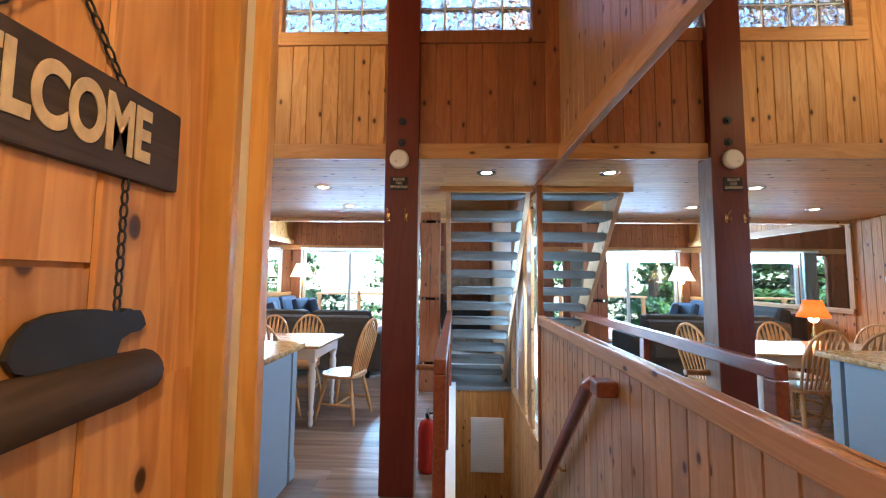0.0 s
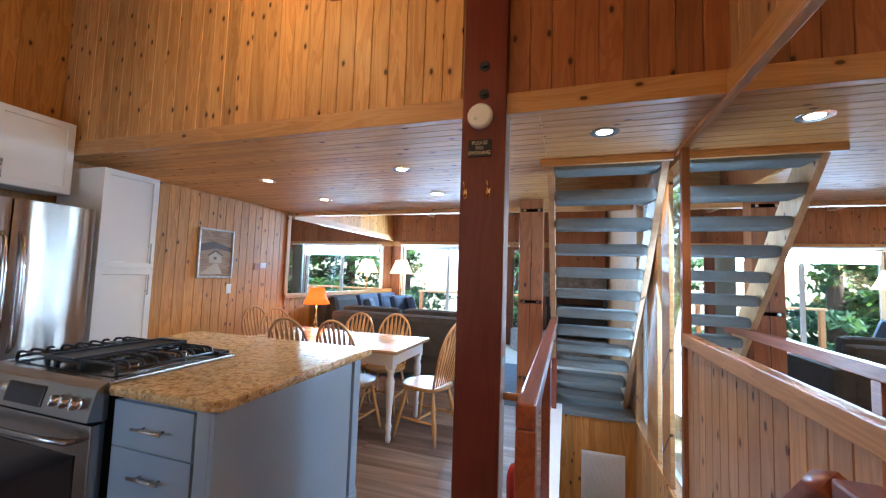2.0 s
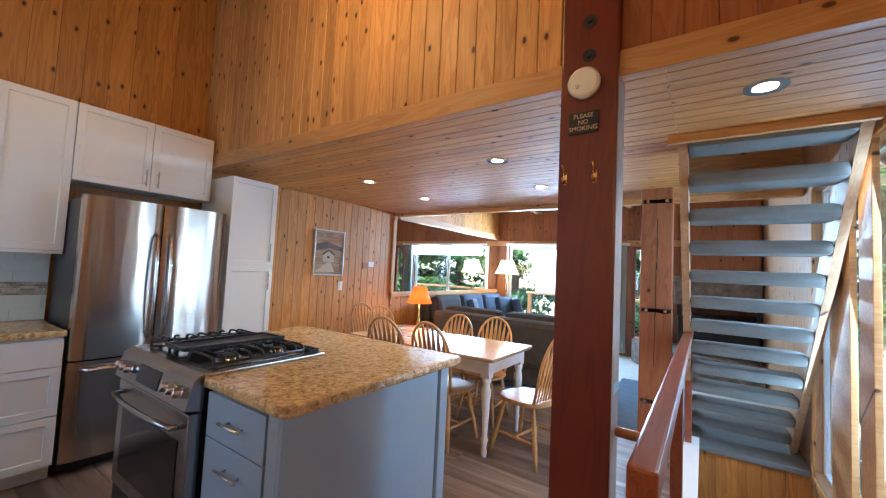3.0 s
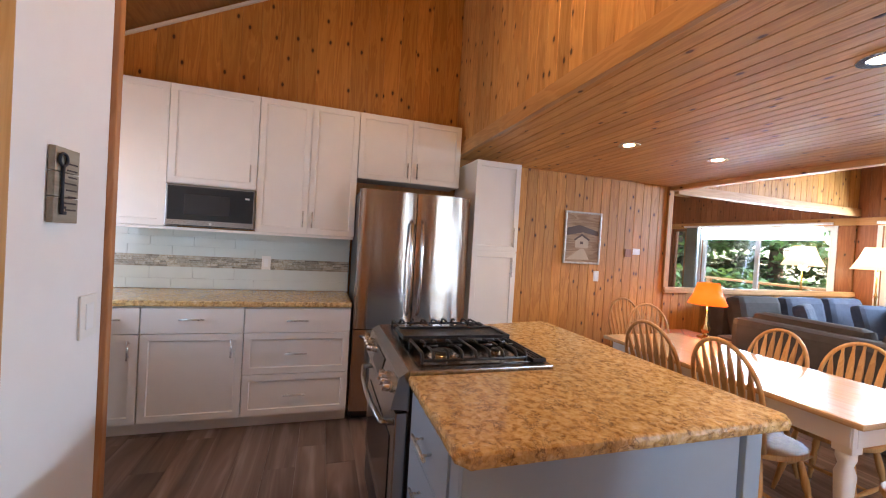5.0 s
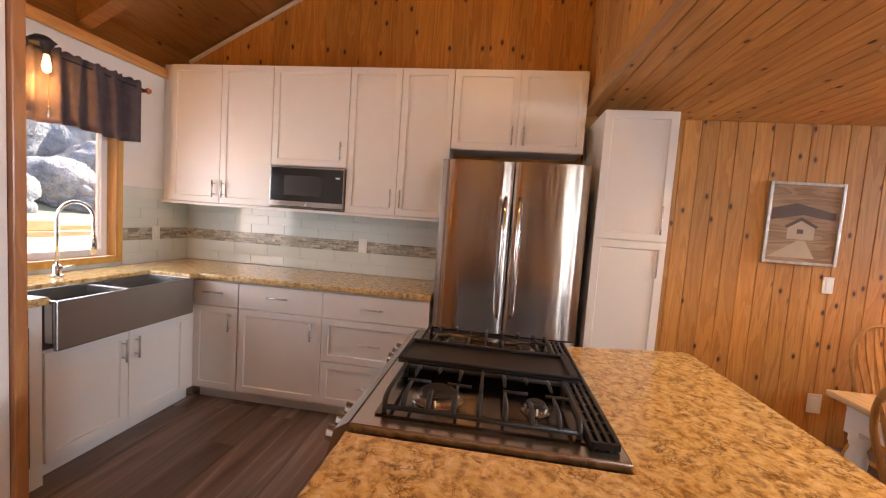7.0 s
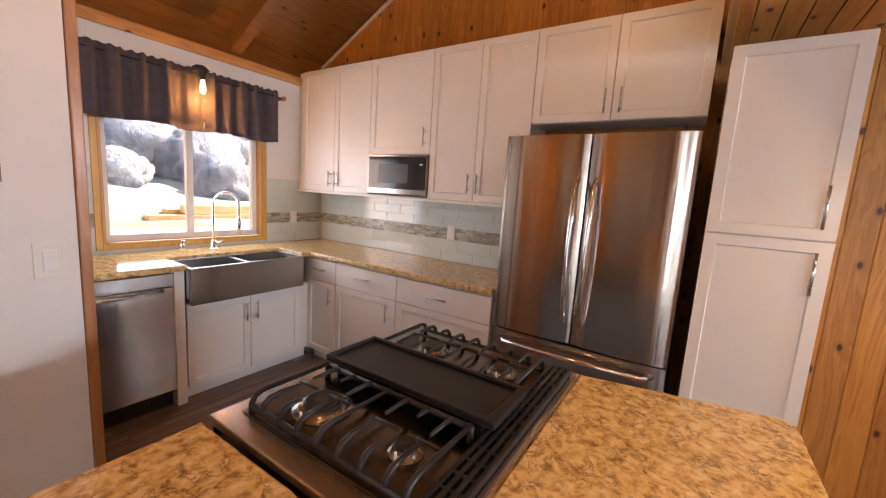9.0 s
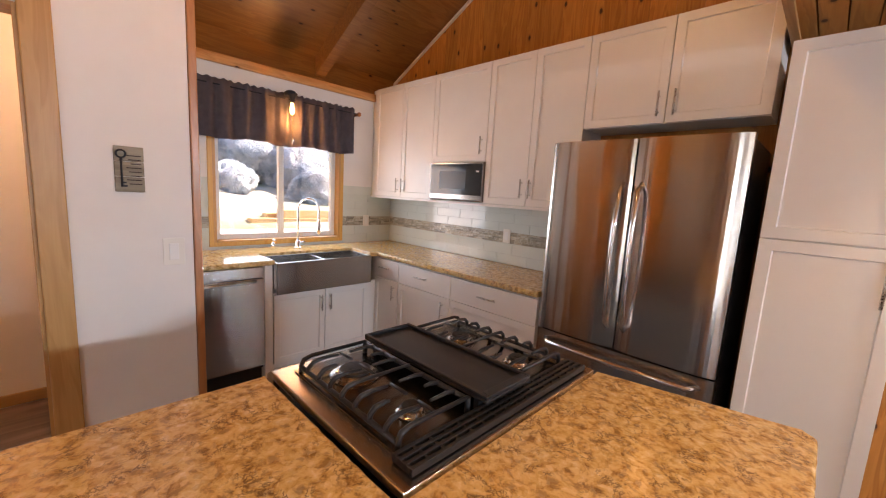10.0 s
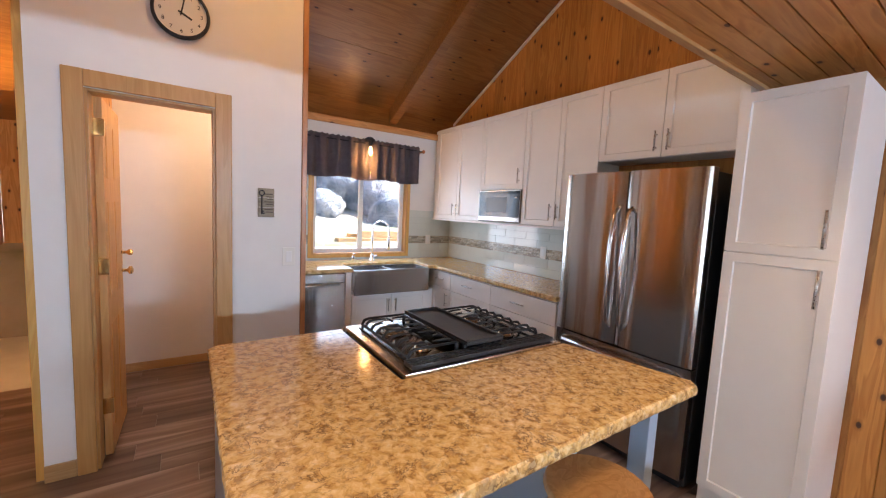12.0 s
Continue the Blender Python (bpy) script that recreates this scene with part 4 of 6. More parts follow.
arc = [(0, 0, 0.06), (0, 0, 0.34)] + [(-0.09 + 0.09 * math.cos(a), 0.03 * (1 - math.cos(a)) / 2, 0.34 + 0.10 * math.sin(a)) for a in np.linspace(0.2, math.pi, 12)] + [(-0.18, 0.03, 0.25)]
part("neck", tube(B(), arc, 0.009, 10), CHROME, tap)
part("spray_head", tube(B(), [(-0.18, 0.03, 0.25), (-0.18, 0.03, 0.20), (-0.18, 0.03, 0.12)], [0.012, 0.018, 0.016], 12), CHROME, tap)
part("lever", tube(B(), [(0, 0.02, 0.05), (-0.02, 0.09, 0.07)], 0.006, 8), CHROME, tap)
soap = thing("soap_dispenser", "small steel soap pump beside the tap", "soap dispenser", at=(-2.93, -0.33, 0.925))
part("pump", tube(turned(B(), [(0.018, 0), (0.016, 0.05), (0.008, 0.06)]), [(0, 0, 0.05), (0, 0, 0.085), (0, 0.05, 0.085)], 0.006, 8), CHROME, soap)

# backsplash
TILE_GROUT = plain("pale_grout", (0.60, 0.645, 0.60), 0.8)
splash = tagged(new("wall_tiling"), "pale green subway tiling with a mosaic band", "tiling", "", "structure")
part("backing", box(box(B(), (W, S, 0.926), (W + 0.004, 1.785, 1.42)), (W + 0.004, S, 0.926), (-2.16, S + 0.002, 0.985)), TILE_GROUT, splash)
part("backing", box(box(B(), (W + 0.004, S, 0.985), (-3.68, S + 0.002, 1.50)), (-2.5, S, 0.985), (-2.16, S + 0.002, 1.50)), TILE_GROUT, splash)
MOSAIC = wood("mosaic_stone", (0.2, 0.15, 0.1), (0.36, 0.32, 0.24), (0.50, 0.48, 0.40), knots=0, seed="island", spread=0.75, rough=0.25)


def tiles():
    rows = [(0.928, 1.008), (1.010, 1.100), (1.195, 1.268), (1.270, 1.343), (1.345, 1.418)]
    for r, (z0, z1) in enumerate(rows):
        y = S + 0.01 - (0.15 if r % 2 else 0)
        while y < 1.785:
            a, b = max(y, S + 0.006), min(y + 0.298, 1.783)
            if b - a > 0.02:
                part("tile", slab((W + 0.004, a, z0), (W + 0.010, b, z1), 0.0015), TILE, splash)
            y += 0.30
        x = W + 0.012 - (0.15 if r % 2 else 0)
        while x < -2.17:
            a, b = max(x, W + 0.012), min(x + 0.298, -2.17)
            if b - a > 0.02 and not (z1 > 0.93 and a > -3.72 and b < -2.46 and z0 > 0.92):
                if a < -3.68 < b:
                    b = -3.68
                if a < -2.5 < b:
                    a = -2.5
                if not (-3.69 < a < -2.51):
                    part("tile", slab((a, S + 0.002, z0), (b, S + 0.008, z1), 0.0015), TILE, splash)
            x += 0.30
    rng = random.Random(3)
    bm = B()
    for k in range(6):
        z0 = 1.102 + k * 0.0153
        y = S + 0.008
        while y < 1.78:
            l = rng.uniform(0.03, 0.10)
            box(bm, (W + 0.004, y, z0), (W + 0.009 + rng.uniform(0, 0.003), min(y + l - 0.0015, 1.783), z0 + 0.0138))
            y += l
        for xa, xb in ((W + 0.014, -3.68), (-2.5, -2.17)):
            x = xa
            while x < xb:
                l = rng.uniform(0.03, 0.10)
                box(bm, (x, S + 0.002, z0), (min(x + l - 0.0015, xb), S + 0.007 + rng.uniform(0, 0.003), z0 + 0.0138))
                x += l
    tagged(part("mosaic", bm, MOSAIC, splash, "band of thin brown, cream and grey mosaic strips"), kind="stuff")


tiles()


def outlet(name, label, p, axis, out, w=0.07, h=0.115, cat="outlet"):
    o = thing(name, label, cat, at=p)
    if axis == "x":
        part("plate", slab((min(0, out * 0.006), -w / 2, -h / 2), (max(0, out * 0.006), w / 2, h / 2), 0.002), WHITE_PLASTIC, o)
        part("face", slab((min(0, out * 0.009), -w * 0.22, -h * 0.3), (max(0, out * 0.009), w * 0.22, h * 0.3), 0.002), WHITE_FRAME, o)
    else:
        part("plate", slab((-w / 2, 0, -h / 2), (w / 2, 0.006, h / 2), 0.002), WHITE_PLASTIC, o)
        part("face", slab((-w * 0.22, 0, -h * 0.3), (w * 0.22, 0.009, h * 0.3), 0.002), WHITE_FRAME, o)


outlet("wall_outlet", "white power outlet on the tiled backsplash", (W + 0.013, 1.10, 1.16), "x", 1)
outlet("wall_outlet", "white power outlet on the tiling beside the window", (-3.95, S + 0.011, 1.15), "y", 1)
outlet("light_switch", "white double light switch on the white wall", (-2.01, 0.926, 1.155), "y", 1, 0.08, 0.12, "light switch")
outlet("light_switch", "white light switch on the pine board wall", (W + 0.002, 4.48, 1.15), "x", 1, 0.07, 0.115, "light switch")
outlet("plug_in_device", "white plug-in device low on the pine wall", (W + 0.002, 4.50, 0.30), "x", 1, 0.09, 0.14, "plug-in device")
outlet("thermostat", "small white thermostat on the pine wall", (W + 0.002, 5.02, 1.45), "x", 1, 0.10, 0.07, "thermostat")
th = thing("wall_plate", "small brown wooden plate on the pine wall", "wall plate", at=(W + 0.002, 4.90, 1.43))
part("plate", slab((0, -0.045, -0.045), (0.012, 0.045, 0.045), 0.003), TIMBER, th)

# microwave
mw = thing("microwave", "built-in steel microwave with a dark glass door under the wall cabinet", "microwave")
part("body", slab((W, 0.44, 1.43), (-4.03, 1.03, 1.735)), BLACK, mw)
part("door_frame", slab((-4.03, 0.44, 1.43), (-3.985, 1.032, 1.735), 0.004), STEEL, mw)
part("glass_front", slab((-3.985, 0.452, 1.475), (-3.980, 1.020, 1.722), 0.002), DARK_GLASS, mw)
part("window", slab((-3.980, 0.56, 1.52), (-3.9785, 0.86, 1.665), 0.002), BLACK, mw, "black oven window")
part("display", slab((-3.980, 0.965, 1.655), (-3.979, 0.995, 1.668)), WHITE_FRAME, mw)
part("badge", transform(turned(B(), [(0.010, 0), (0.010, 0.002)]), pose(-3.985, 0.735, 1.452, 0, 90, 0)), CHROME, mw)
part("vent_strip", slab((-3.985, 0.46, 1.4315), (-3.982, 1.015, 1.437)), BLACK, mw)

# refrigerator
fr = thing("refrigerator", "stainless steel french-door refrigerator between cabinets", "refrigerator")
part("body", slab((W + 0.02, 1.80, 0.03), (-3.74, 2.695, 1.775), 0.004), BLACK, fr)
FF = -3.665


def curved_front(y0, y1, z0, z1, bulge=0.03):
    bm = B()
    n = 28
    rows = []
    for i in range(n + 1):
        t = i / n
        y = y0 + (y1 - y0) * t
        x = FF - 0.012 + bulge * (1 - (2 * t - 1) ** 4) * 0.7
        rows.append((x, y))
    outline = [(-3.735, y0), *rows, (-3.735, y1)]
    prism(bm, outline, z0, z1)
    return bm


for a, b in ((1.80, 2.243), (2.252, 2.695)):
    d = part("door", curved_front(a, b, 0.725, 1.795), STEEL_V, fr)
    y = 2.205 if a < 2 else 2.29
    part("handle", tube(B(), [(FF - 0.01, y, 0.83), (FF + 0.04, y, 0.87), (FF + 0.062, y, 1.05), (FF + 0.068, y, 1.2), (FF + 0.062, y, 1.36), (FF + 0.04, y, 1.54), (FF - 0.01, y, 1.58)], 0.012, 12), CHROME, d, "long bowed steel handle")
d = part("freezer_drawer", curved_front(1.80, 2.695, 0.09, 0.715), STEEL_V, fr)
part("handle", tube(B(), [(FF - 0.01, 1.86, 0.665), (FF + 0.05, 1.90, 0.665), (FF + 0.065, 2.25, 0.665), (FF + 0.05, 2.60, 0.665), (FF - 0.01, 2.64, 0.665)], 0.013, 12), CHROME, d, "bowed steel drawer handle")
part("plinth", slab((W + 0.02, 1.83, 0.0), (-3.76, 2.66, 0.085)), BLACK, fr)
part("badge", slab((FF - 0.004, 2.55, 1.73), (FF - 0.001, 2.60, 1.745)), CHROME, fr)

# ---- island ----
island = thing("kitchen_island", "grey-blue island cabinet with drawers, corner posts and a granite top", "kitchen island")
part("body", slab((-2.02, 1.90, 0.09), (-1.56, 2.55, 0.885), 0.002), BLUE_GREY, island)
part("back_panel", slab((-2.93, 2.50, 0.0), (-1.56, 2.56, 0.885), 0.002), BLUE_GREY, island)
part("end_panel", slab((-1.556, 1.885, 0.0), (-1.535, 2.80, 0.885), 0.003), BLUE_GREY, island)
part("end_panel", slab((-2.94, 1.88, 0.0), (-2.92, 2.56, 0.885), 0.003), BLUE_GREY, island)
part("toe_kick", slab((-2.02, 1.95, 0.0), (-1.56, 2.5, 0.088)), BLUE_GREY, island)
for x in (-1.595, -2.93):
    p = part("corner_post", box(box(box(B(), (x, 2.83, 0.12), (x + 0.06, 2.90, 0.885), 0.004), (x - 0.008, 2.822, 0.0), (x + 0.068, 2.908, 0.12), 0.006), (x - 0.005, 2.825, 0.12), (x + 0.065, 2.905, 0.14), 0.006), BLUE_GREY, island)
for z0, z1 in ((0.70, 0.875), (0.40, 0.70), (0.10, 0.40)):
    d = panel(island, "drawer", "y", 1.90, -1, -2.04, -1.625, z0, z1, BLUE_GREY, 0)
    bar_handle(d, (-1.82, 1.88, z1 - 0.085), 0.15, False, "y", -1)
part("corner_stile", slab((-1.62, 1.885, 0.0), (-1.556, 1.898, 0.885), 0.002), BLUE_GREY, island)
top = B()
r = 0.03
chiselled(top, [(-2.055, 1.865), (-1.55, 1.865), (-1.51, 1.895), (-1.505, 2.98), (-1.535, 3.012), (-2.955, 3.012), (-2.985, 2.98), (-2.882, 2.478), (-2.055, 2.478)], 0.888, 0.928)
part("worktop", top, GRANITE, island, "granite top with a chiselled edge")

# range
rg = thing("gas_range", "stainless steel slide-in gas range set into the island", "range")
part("body", slab((-2.845, 1.88, 0.08), (-2.085, 2.46, 0.915), 0.003), BLACK, rg)
part("cooktop", slab((-2.860, 1.872, 0.916), (-2.065, 2.482, 0.938), 0.004), HOB_RIM, rg)
part("cooktop_well", slab((-2.815, 1.915, 0.940), (-2.115, 2.40, 0.9425), 0.001), STEEL_HOB, rg, "dark mirror-like steel under the grates")
bm = B()
vs = [(1.870, 0.938), (1.835, 0.915), (1.808, 0.80), (1.878, 0.79), (1.878, 0.915)]
a = [bm.verts.new((-2.855, p, q)) for p, q in vs]
b = [bm.verts.new((-2.070, p, q)) for p, q in vs]
bm.faces.new(a), bm.faces.new(b[::-1])
for i in range(5):
    bm.faces.new((a[i], a[(i + 1) % 5], b[(i + 1) % 5], b[i]))
bmesh.ops.recalc_face_normals(bm, faces=bm.faces)
part("control_panel", bm, STEEL, rg)
part("display", transform(box(B(), (-0.12, -0.003, -0.04), (0.12, 0.003, 0.04), 0.002), pose(-2.48, 1.8205, 0.858, -13)), DARK_GLASS, rg)
for x in (-2.80, -2.74, -2.68, -2.26, -2.20, -2.14):
    k = part("knob", transform(turned(B(), [(0.021, 0), (0.021, 0.006), (0.013, 0.009), (0.012, 0.030), (0.008, 0.033)], sides=18), pose(x, 1.8205, 0.858, 77)), CHROME, rg)
    part("grip", transform(box(B(), (-0.004, -0.021, 0.009), (0.004, 0.021, 0.034), 0.002), pose(x, 1.8205, 0.858, 77)), HOB_RIM, k, "raised steel grip bar")
d = part("oven_door", slab((-2.85, 1.828, 0.27), (-2.075, 1.878, 0.78), 0.006), STEEL, rg)
part("oven_window", slab((-2.77, 1.824, 0.34), (-2.155, 1.829, 0.66), 0.002), DARK_GLASS, d)
part("handle", tube(B(), [(-2.80, 1.83, 0.725), (-2.79, 1.79, 0.725), (-2.63, 1.772, 0.725), (-2.46, 1.768, 0.725), (-2.30, 1.772, 0.725), (-2.14, 1.79, 0.725), (-2.13, 1.83, 0.725)], 0.012, 12), STEEL, d, "bowed steel oven handle")
part("storage_drawer", slab((-2.85, 1.835, 0.09), (-2.075, 1.878, 0.262), 0.006), BLACK, rg)
for x in (-2.80, -2.12):
    part("foot", tube(B(), [(x, 1.93, 0), (x, 1.93, 0.08)], 0.02), BLACK, rg)


def burner(x, y, r):
    bm = turned(B(), [(r * 1.25, 0.9427), (r * 1.25, 0.946), (r * 1.05, 0.949), (r, 0.956), (r * 0.8, 0.958)], (x, y, 0), 28)
    b = part("burner", bm, STEEL, rg, "round steel burner under a black cap")
    part("burner_cap", turned(B(), [(r * 0.78, 0.9585), (r * 0.80, 0.964), (r * 0.7, 0.967), (r * 0.35, 0.967), (r * 0.32, 0.969)], (x, y, 0), 24), IRON, b)
    part("igniter", tube(B(), [(x + r * 1.1, y, 0.946), (x + r * 1.1, y, 0.962)], 0.003, 8), WHITE_PLASTIC, b)


for x, y, r in ((-2.235, 2.05, 0.056), (-2.235, 2.30, 0.030), (-2.685, 2.05, 0.042), (-2.685, 2.30, 0.036)):
    burner(x, y, r)


def grate(x0, x1, outer):
    """A cast iron grate: bars across, hooked down at the outer side, short bars over each burner."""
    bm = B()
    y0, y1, z = 1.935, 2.385, 0.982
    inner = x0 if outer == x1 else x1
    q = 1 if outer < inner else -1
    for y in (y0, y1):
        tube(bm, [(inner, y, z), (outer + q * 0.03, y, z + 0.001), (outer + q * 0.008, y, z - 0.006), (outer, y, z - 0.022), (outer, y, 0.943)], [0.0055, 0.006, 0.007, 0.007, 0.007], 8)
    tube(bm, [(inner, y0, z - 0.006), (inner, y1, z - 0.006)], 0.007, 8)
    tube(bm, [(outer, y0, z - 0.026), (outer, y1, z - 0.026)], 0.0065, 8)
    n = 7
    for i in range(n):
        y = y0 + (y1 - y0) * (i + 0.75) / (n + 0.5)
        full = i == 3
        reach = abs(inner - outer) if full else (0.055 if i in (1, 5) else 0.095)
        tube(bm, [(outer + q * reach, y, z + 0.002), (outer + q * 0.045, y, z + 0.005), (outer + q * 0.016, y, z + 0.001), (outer + q * 0.002, y, z - 0.012), (outer, y, z - 0.030)], [0.004, 0.0055, 0.007, 0.007, 0.0065], 8)
        if not full:
            tube(bm, [(inner, y, z - 0.004), (inner - q * 0.03, y, z + 0.002), (inner - q * (0.05 if i in (1, 5) else 0.085), y, z + 0.002)], [0.0055, 0.0055, 0.004], 8)
    xm = (x0 + x1) / 2
    for y in (2.05, 2.30):
        for s in (-1, 1):
            tube(bm, [(xm, y + s * 0.022, z + 0.001), (xm, y + s * 0.085, z)], 0.0045, 8)
    tube(bm, [(inner, y0, z), (inner, y0, 0.943)], 0.008, 8)
    tube(bm, [(inner, y1, z), (inner, y1, 0.943)], 0.008, 8)
    part("grate", bm, IRON, rg, "black cast iron grate with hooked fingers")


grate(-2.345, -2.128, -2.128)
grate(-2.800, -2.575, -2.800)
bm = slab((-2.555, 1.905, 0.975), (-2.362, 2.43, 0.984), 0.004)
for lo, hi in (((-2.555, 1.905, 0.984), (-2.543, 2.43, 0.994)), ((-2.374, 1.905, 0.984), (-2.362, 2.43, 0.994)), ((-2.543, 1.905, 0.984), (-2.374, 1.917, 0.994)), ((-2.543, 2.405, 0.984), (-2.374, 2.43, 0.994))):
    box(bm, lo, hi, 0.003)
for x in (-2.54, -2.38):
    for y in (1.95, 2.39):
        box(bm, (x - 0.008, y - 0.008, 0.943), (x + 0.008, y + 0.008, 0.976))
part("griddle", bm, IRON, rg, "flat black cast iron griddle over the middle burner")
bm = B()
for y in (2.402, 2.420, 2.438, 2.456):
    box(bm, (-2.825, y, 0.941), (-2.098, y + 0.010, 0.958), 0.002)
for k in range(17):
    x = -2.825 + k * (0.727 - 0.008) / 16
    box(bm, (x, 2.404, 0.942), (x + 0.008, 2.464, 0.9565), 0.001)
part("vent_cover", bm, IRON, rg, "black slotted vent cover")

# bar stool under the overhang
stool = thing("bar_stool", "round honey-oak bar stool tucked under the island top", "stool", at=(-2.55, 2.915, 0))
part("seat", turned(B(), [(0.13, 0.60), (0.165, 0.605), (0.172, 0.62), (0.165, 0.637), (0.10, 0.636), (0.02, 0.632)], sides=32), CHAIR, stool)
for sx in (-1, 1):
    for sy in (-1, 1):
        part("leg", tube(B(), [(sx * 0.19, sy * 0.19, 0), (sx * 0.15, sy * 0.15, 0.3), (sx * 0.09, sy * 0.09, 0.605)], [0.013, 0.018, 0.014], 10), CHAIR, stool)
for s in (-1, 1):
    part("stretcher", tube(B(), [(-0.16, s * 0.16, 0.22), (0.16, s * 0.16, 0.22)], 0.01, 8), CHAIR, stool)
    part("stretcher", tube(B(), [(s * 0.155, -0.155, 0.27), (s * 0.155, 0.155, 0.27)], 0.01, 8), CHAIR, stool)

# ---- curtain, sconce ----
cur = thing("window_valance", "gathered slate-grey cloth valance on a rod over the sink window", "valance")
bm = B()
n, m = 180, 8
grid = []
rng = random.Random(5)
ph = [rng.uniform(0, 6.28) for _ in range(6)]
for i in range(n + 1):
    t = i / n
    x = -2.42 - 1.32 * t
    col = []
    for j in range(m + 1):
        v = j / m
        amp = 0.012 + 0.014 * v
        fold = math.sin(t * 62 + ph[0] + 1.2 * math.sin(t * 9)) + 0.6 * math.sin(t * 131 + ph[1]) * (1 - v) + 0.5 * math.sin(t * 27 + ph[2])
        z = 2.235 - v * (0.43 + 0.010 * math.sin(t * 17 + ph[3])) + (0.006 * math.sin(t * 150) if j == 0 else 0)
        col.append(bm.verts.new((x, S + 0.09 + amp * fold * (0.6 if j == 1 else 1), z)))
    grid.append(col)
for i in range(n):
    for j in range(m):
        f = bm.faces.new((grid[i][j], grid[i + 1][j], grid[i + 1][j + 1], grid[i][j + 1]))
        f.smooth = True
bmesh.ops.solidify(bm, geom=bm.faces, thickness=0.003)
part("cloth", bm, CURTAIN, cur)
part("rod", tube(B(), [(-2.36, S + 0.09, 2.19), (-3.80, S + 0.09, 2.19)], 0.005, 10), BEAR, cur)
for x in (-2.37, -3.79):
    part("finial", turned(B(), [(0.008, -0.02), (0.02, -0.005), (0.02, 0.01), (0.008, 0.02)], (x, S + 0.09, 2.19)), TIMBER, cur)
    part("bracket", slab((x - 0.006, S, 2.18), (x + 0.006, S + 0.09, 2.20)), TIMBER, cur)
sc = thing("pendant_bulb_light", "bare filament bulb hanging from a dark fixture before the valance", "light fixture", at=(-3.09, -0.325, 2.08))
part("bulb", turned(B(), [(0.010, 0.07), (0.013, 0.05), (0.020, 0.01), (0.016, -0.015), (0.005, -0.025)][::-1], sides=16), FILAMENT, sc)
part("socket", turned(B(), [(0.014, 0.07), (0.018, 0.10), (0.03, 0.13), (0.045, 0.14)], sides=16), BEAR, sc)
part("arm", tube(B(), [(0, 0, 0.13), (0, -0.08, 0.16), (0, -0.20, 0.16)], 0.008, 8), BEAR, sc)
part("leaf_canopy", turned(B(), [(0.05, 0.125), (0.055, 0.15), (0.03, 0.17)], (0, -0.03, 0), 9), BEAR, sc)
part("pull_drop", tube(B(), [(0.0, 0.012, -0.20), (0.0, 0.012, -0.23), (0.0, 0.012, -0.265)], [0.003, 0.006, 0.003], 8), CHROME, sc, "small bright pull drop on a fine chain")
part("pull_chain", tube(B(), [(0.0, 0.012, 0.09), (0.0, 0.012, -0.20)], 0.0012, 5), BRASS, sc)
lamp("filament_light", "POINT", 1.0, (1.0, 0.46, 0.13), pose(-3.09, -0.33, 2.0), radius=0.03)

# ---- white wall: door, key picture, clock ----
frame_door = B()
for lo, hi in (((-1.682, 0.9255, 0), (-1.597, 0.947, 2.115)), ((-1.033, 0.9255, 0), (-0.952, 0.947, 2.115)), ((-1.597, 0.9255, 2.032), (-1.033, 0.9465, 2.115))):
    box(frame_door, lo, hi, 0.005)
setting("trim_door", frame_door, TRIM, "golden wood casing round the closet doorway")
jamb = B()
for lo, hi in (((-1.60, 0.805, 0), (-1.585, 0.924, 2.03)), ((-1.045, 0.805, 0), (-1.03, 0.924, 2.03)), ((-1.585, 0.805, 2.015), (-1.045, 0.924, 2.03))):
    box(jamb, lo, hi, 0.002)
setting("trim_jamb", jamb, TRIM, "golden wood door jamb")
door = tagged(new("door_closet"), "open knotty pine panel door with brass knobs", "door", "", "structure")
door.matrix_world = pose(-1.048, 0.815, 0.012, 0, 0, -91)
part("leaf", box(B(), (0, -0.036, 0), (0.53, 0, 2.0), 0.003), DOOR_PINE, door)
for z0, z1 in ((0.15, 0.75), (0.90, 1.45), (1.58, 1.88)):
    for a, b in ((0.07, 0.235), (0.29, 0.46)):
        part("panel", box(B(), (a, -0.040, z0), (b, -0.036, z1), 0.003), DOOR_PINE, door)
        part("panel", box(B(), (a, 0.0, z0), (b, 0.004, z1), 0.003), DOOR_PINE, door)
for z, r in ((1.0, 0.026), (1.12, 0.02)):
    for s in (1, -1):
        yy = 0.0 if s > 0 else -0.036
        part("knob", transform(turned(B(), [(0.03, 0), (0.03, 0.004), (0.010, 0.006), (0.010, 0.03), (r, 0.04), (r, 0.055), (0.01, 0.062)], sides=18), pose(0.48, yy, z, -90 * s)), BRASS, door, "polished brass knob")
for z in (0.25, 1.05, 1.8):
    part("hinge", box(B(), (-0.006, -0.045, z), (0.004, 0.002, z + 0.09), 0.002), BRASS, door)

kp = thing("key_picture", "small weathered plank plaque with an iron key on the wall", "picture", at=(-1.871, 0.927, 1.50))
PLAQUE = wood("weathered_plaque", (0.12, 0.10, 0.07), (0.25, 0.22, 0.17), (0.36, 0.33, 0.26), grain="x", knots=0, rough=0.8, coat=0)
for z0, z1 in ((0.032, 0.090), (-0.028, 0.030), (-0.090, -0.030)):
    part("board", box(B(), (-0.047, 0, z0), (0.047, 0.014, z1), 0.002), PLAQUE, kp)
part("key_shank", tube(B(), [(0.026, 0.019, 0.045), (0.026, 0.019, 0.0), (0.026, 0.019, -0.070)], [0.004, 0.0032, 0.004], 8), BEAR, kp, "dark iron key shank")
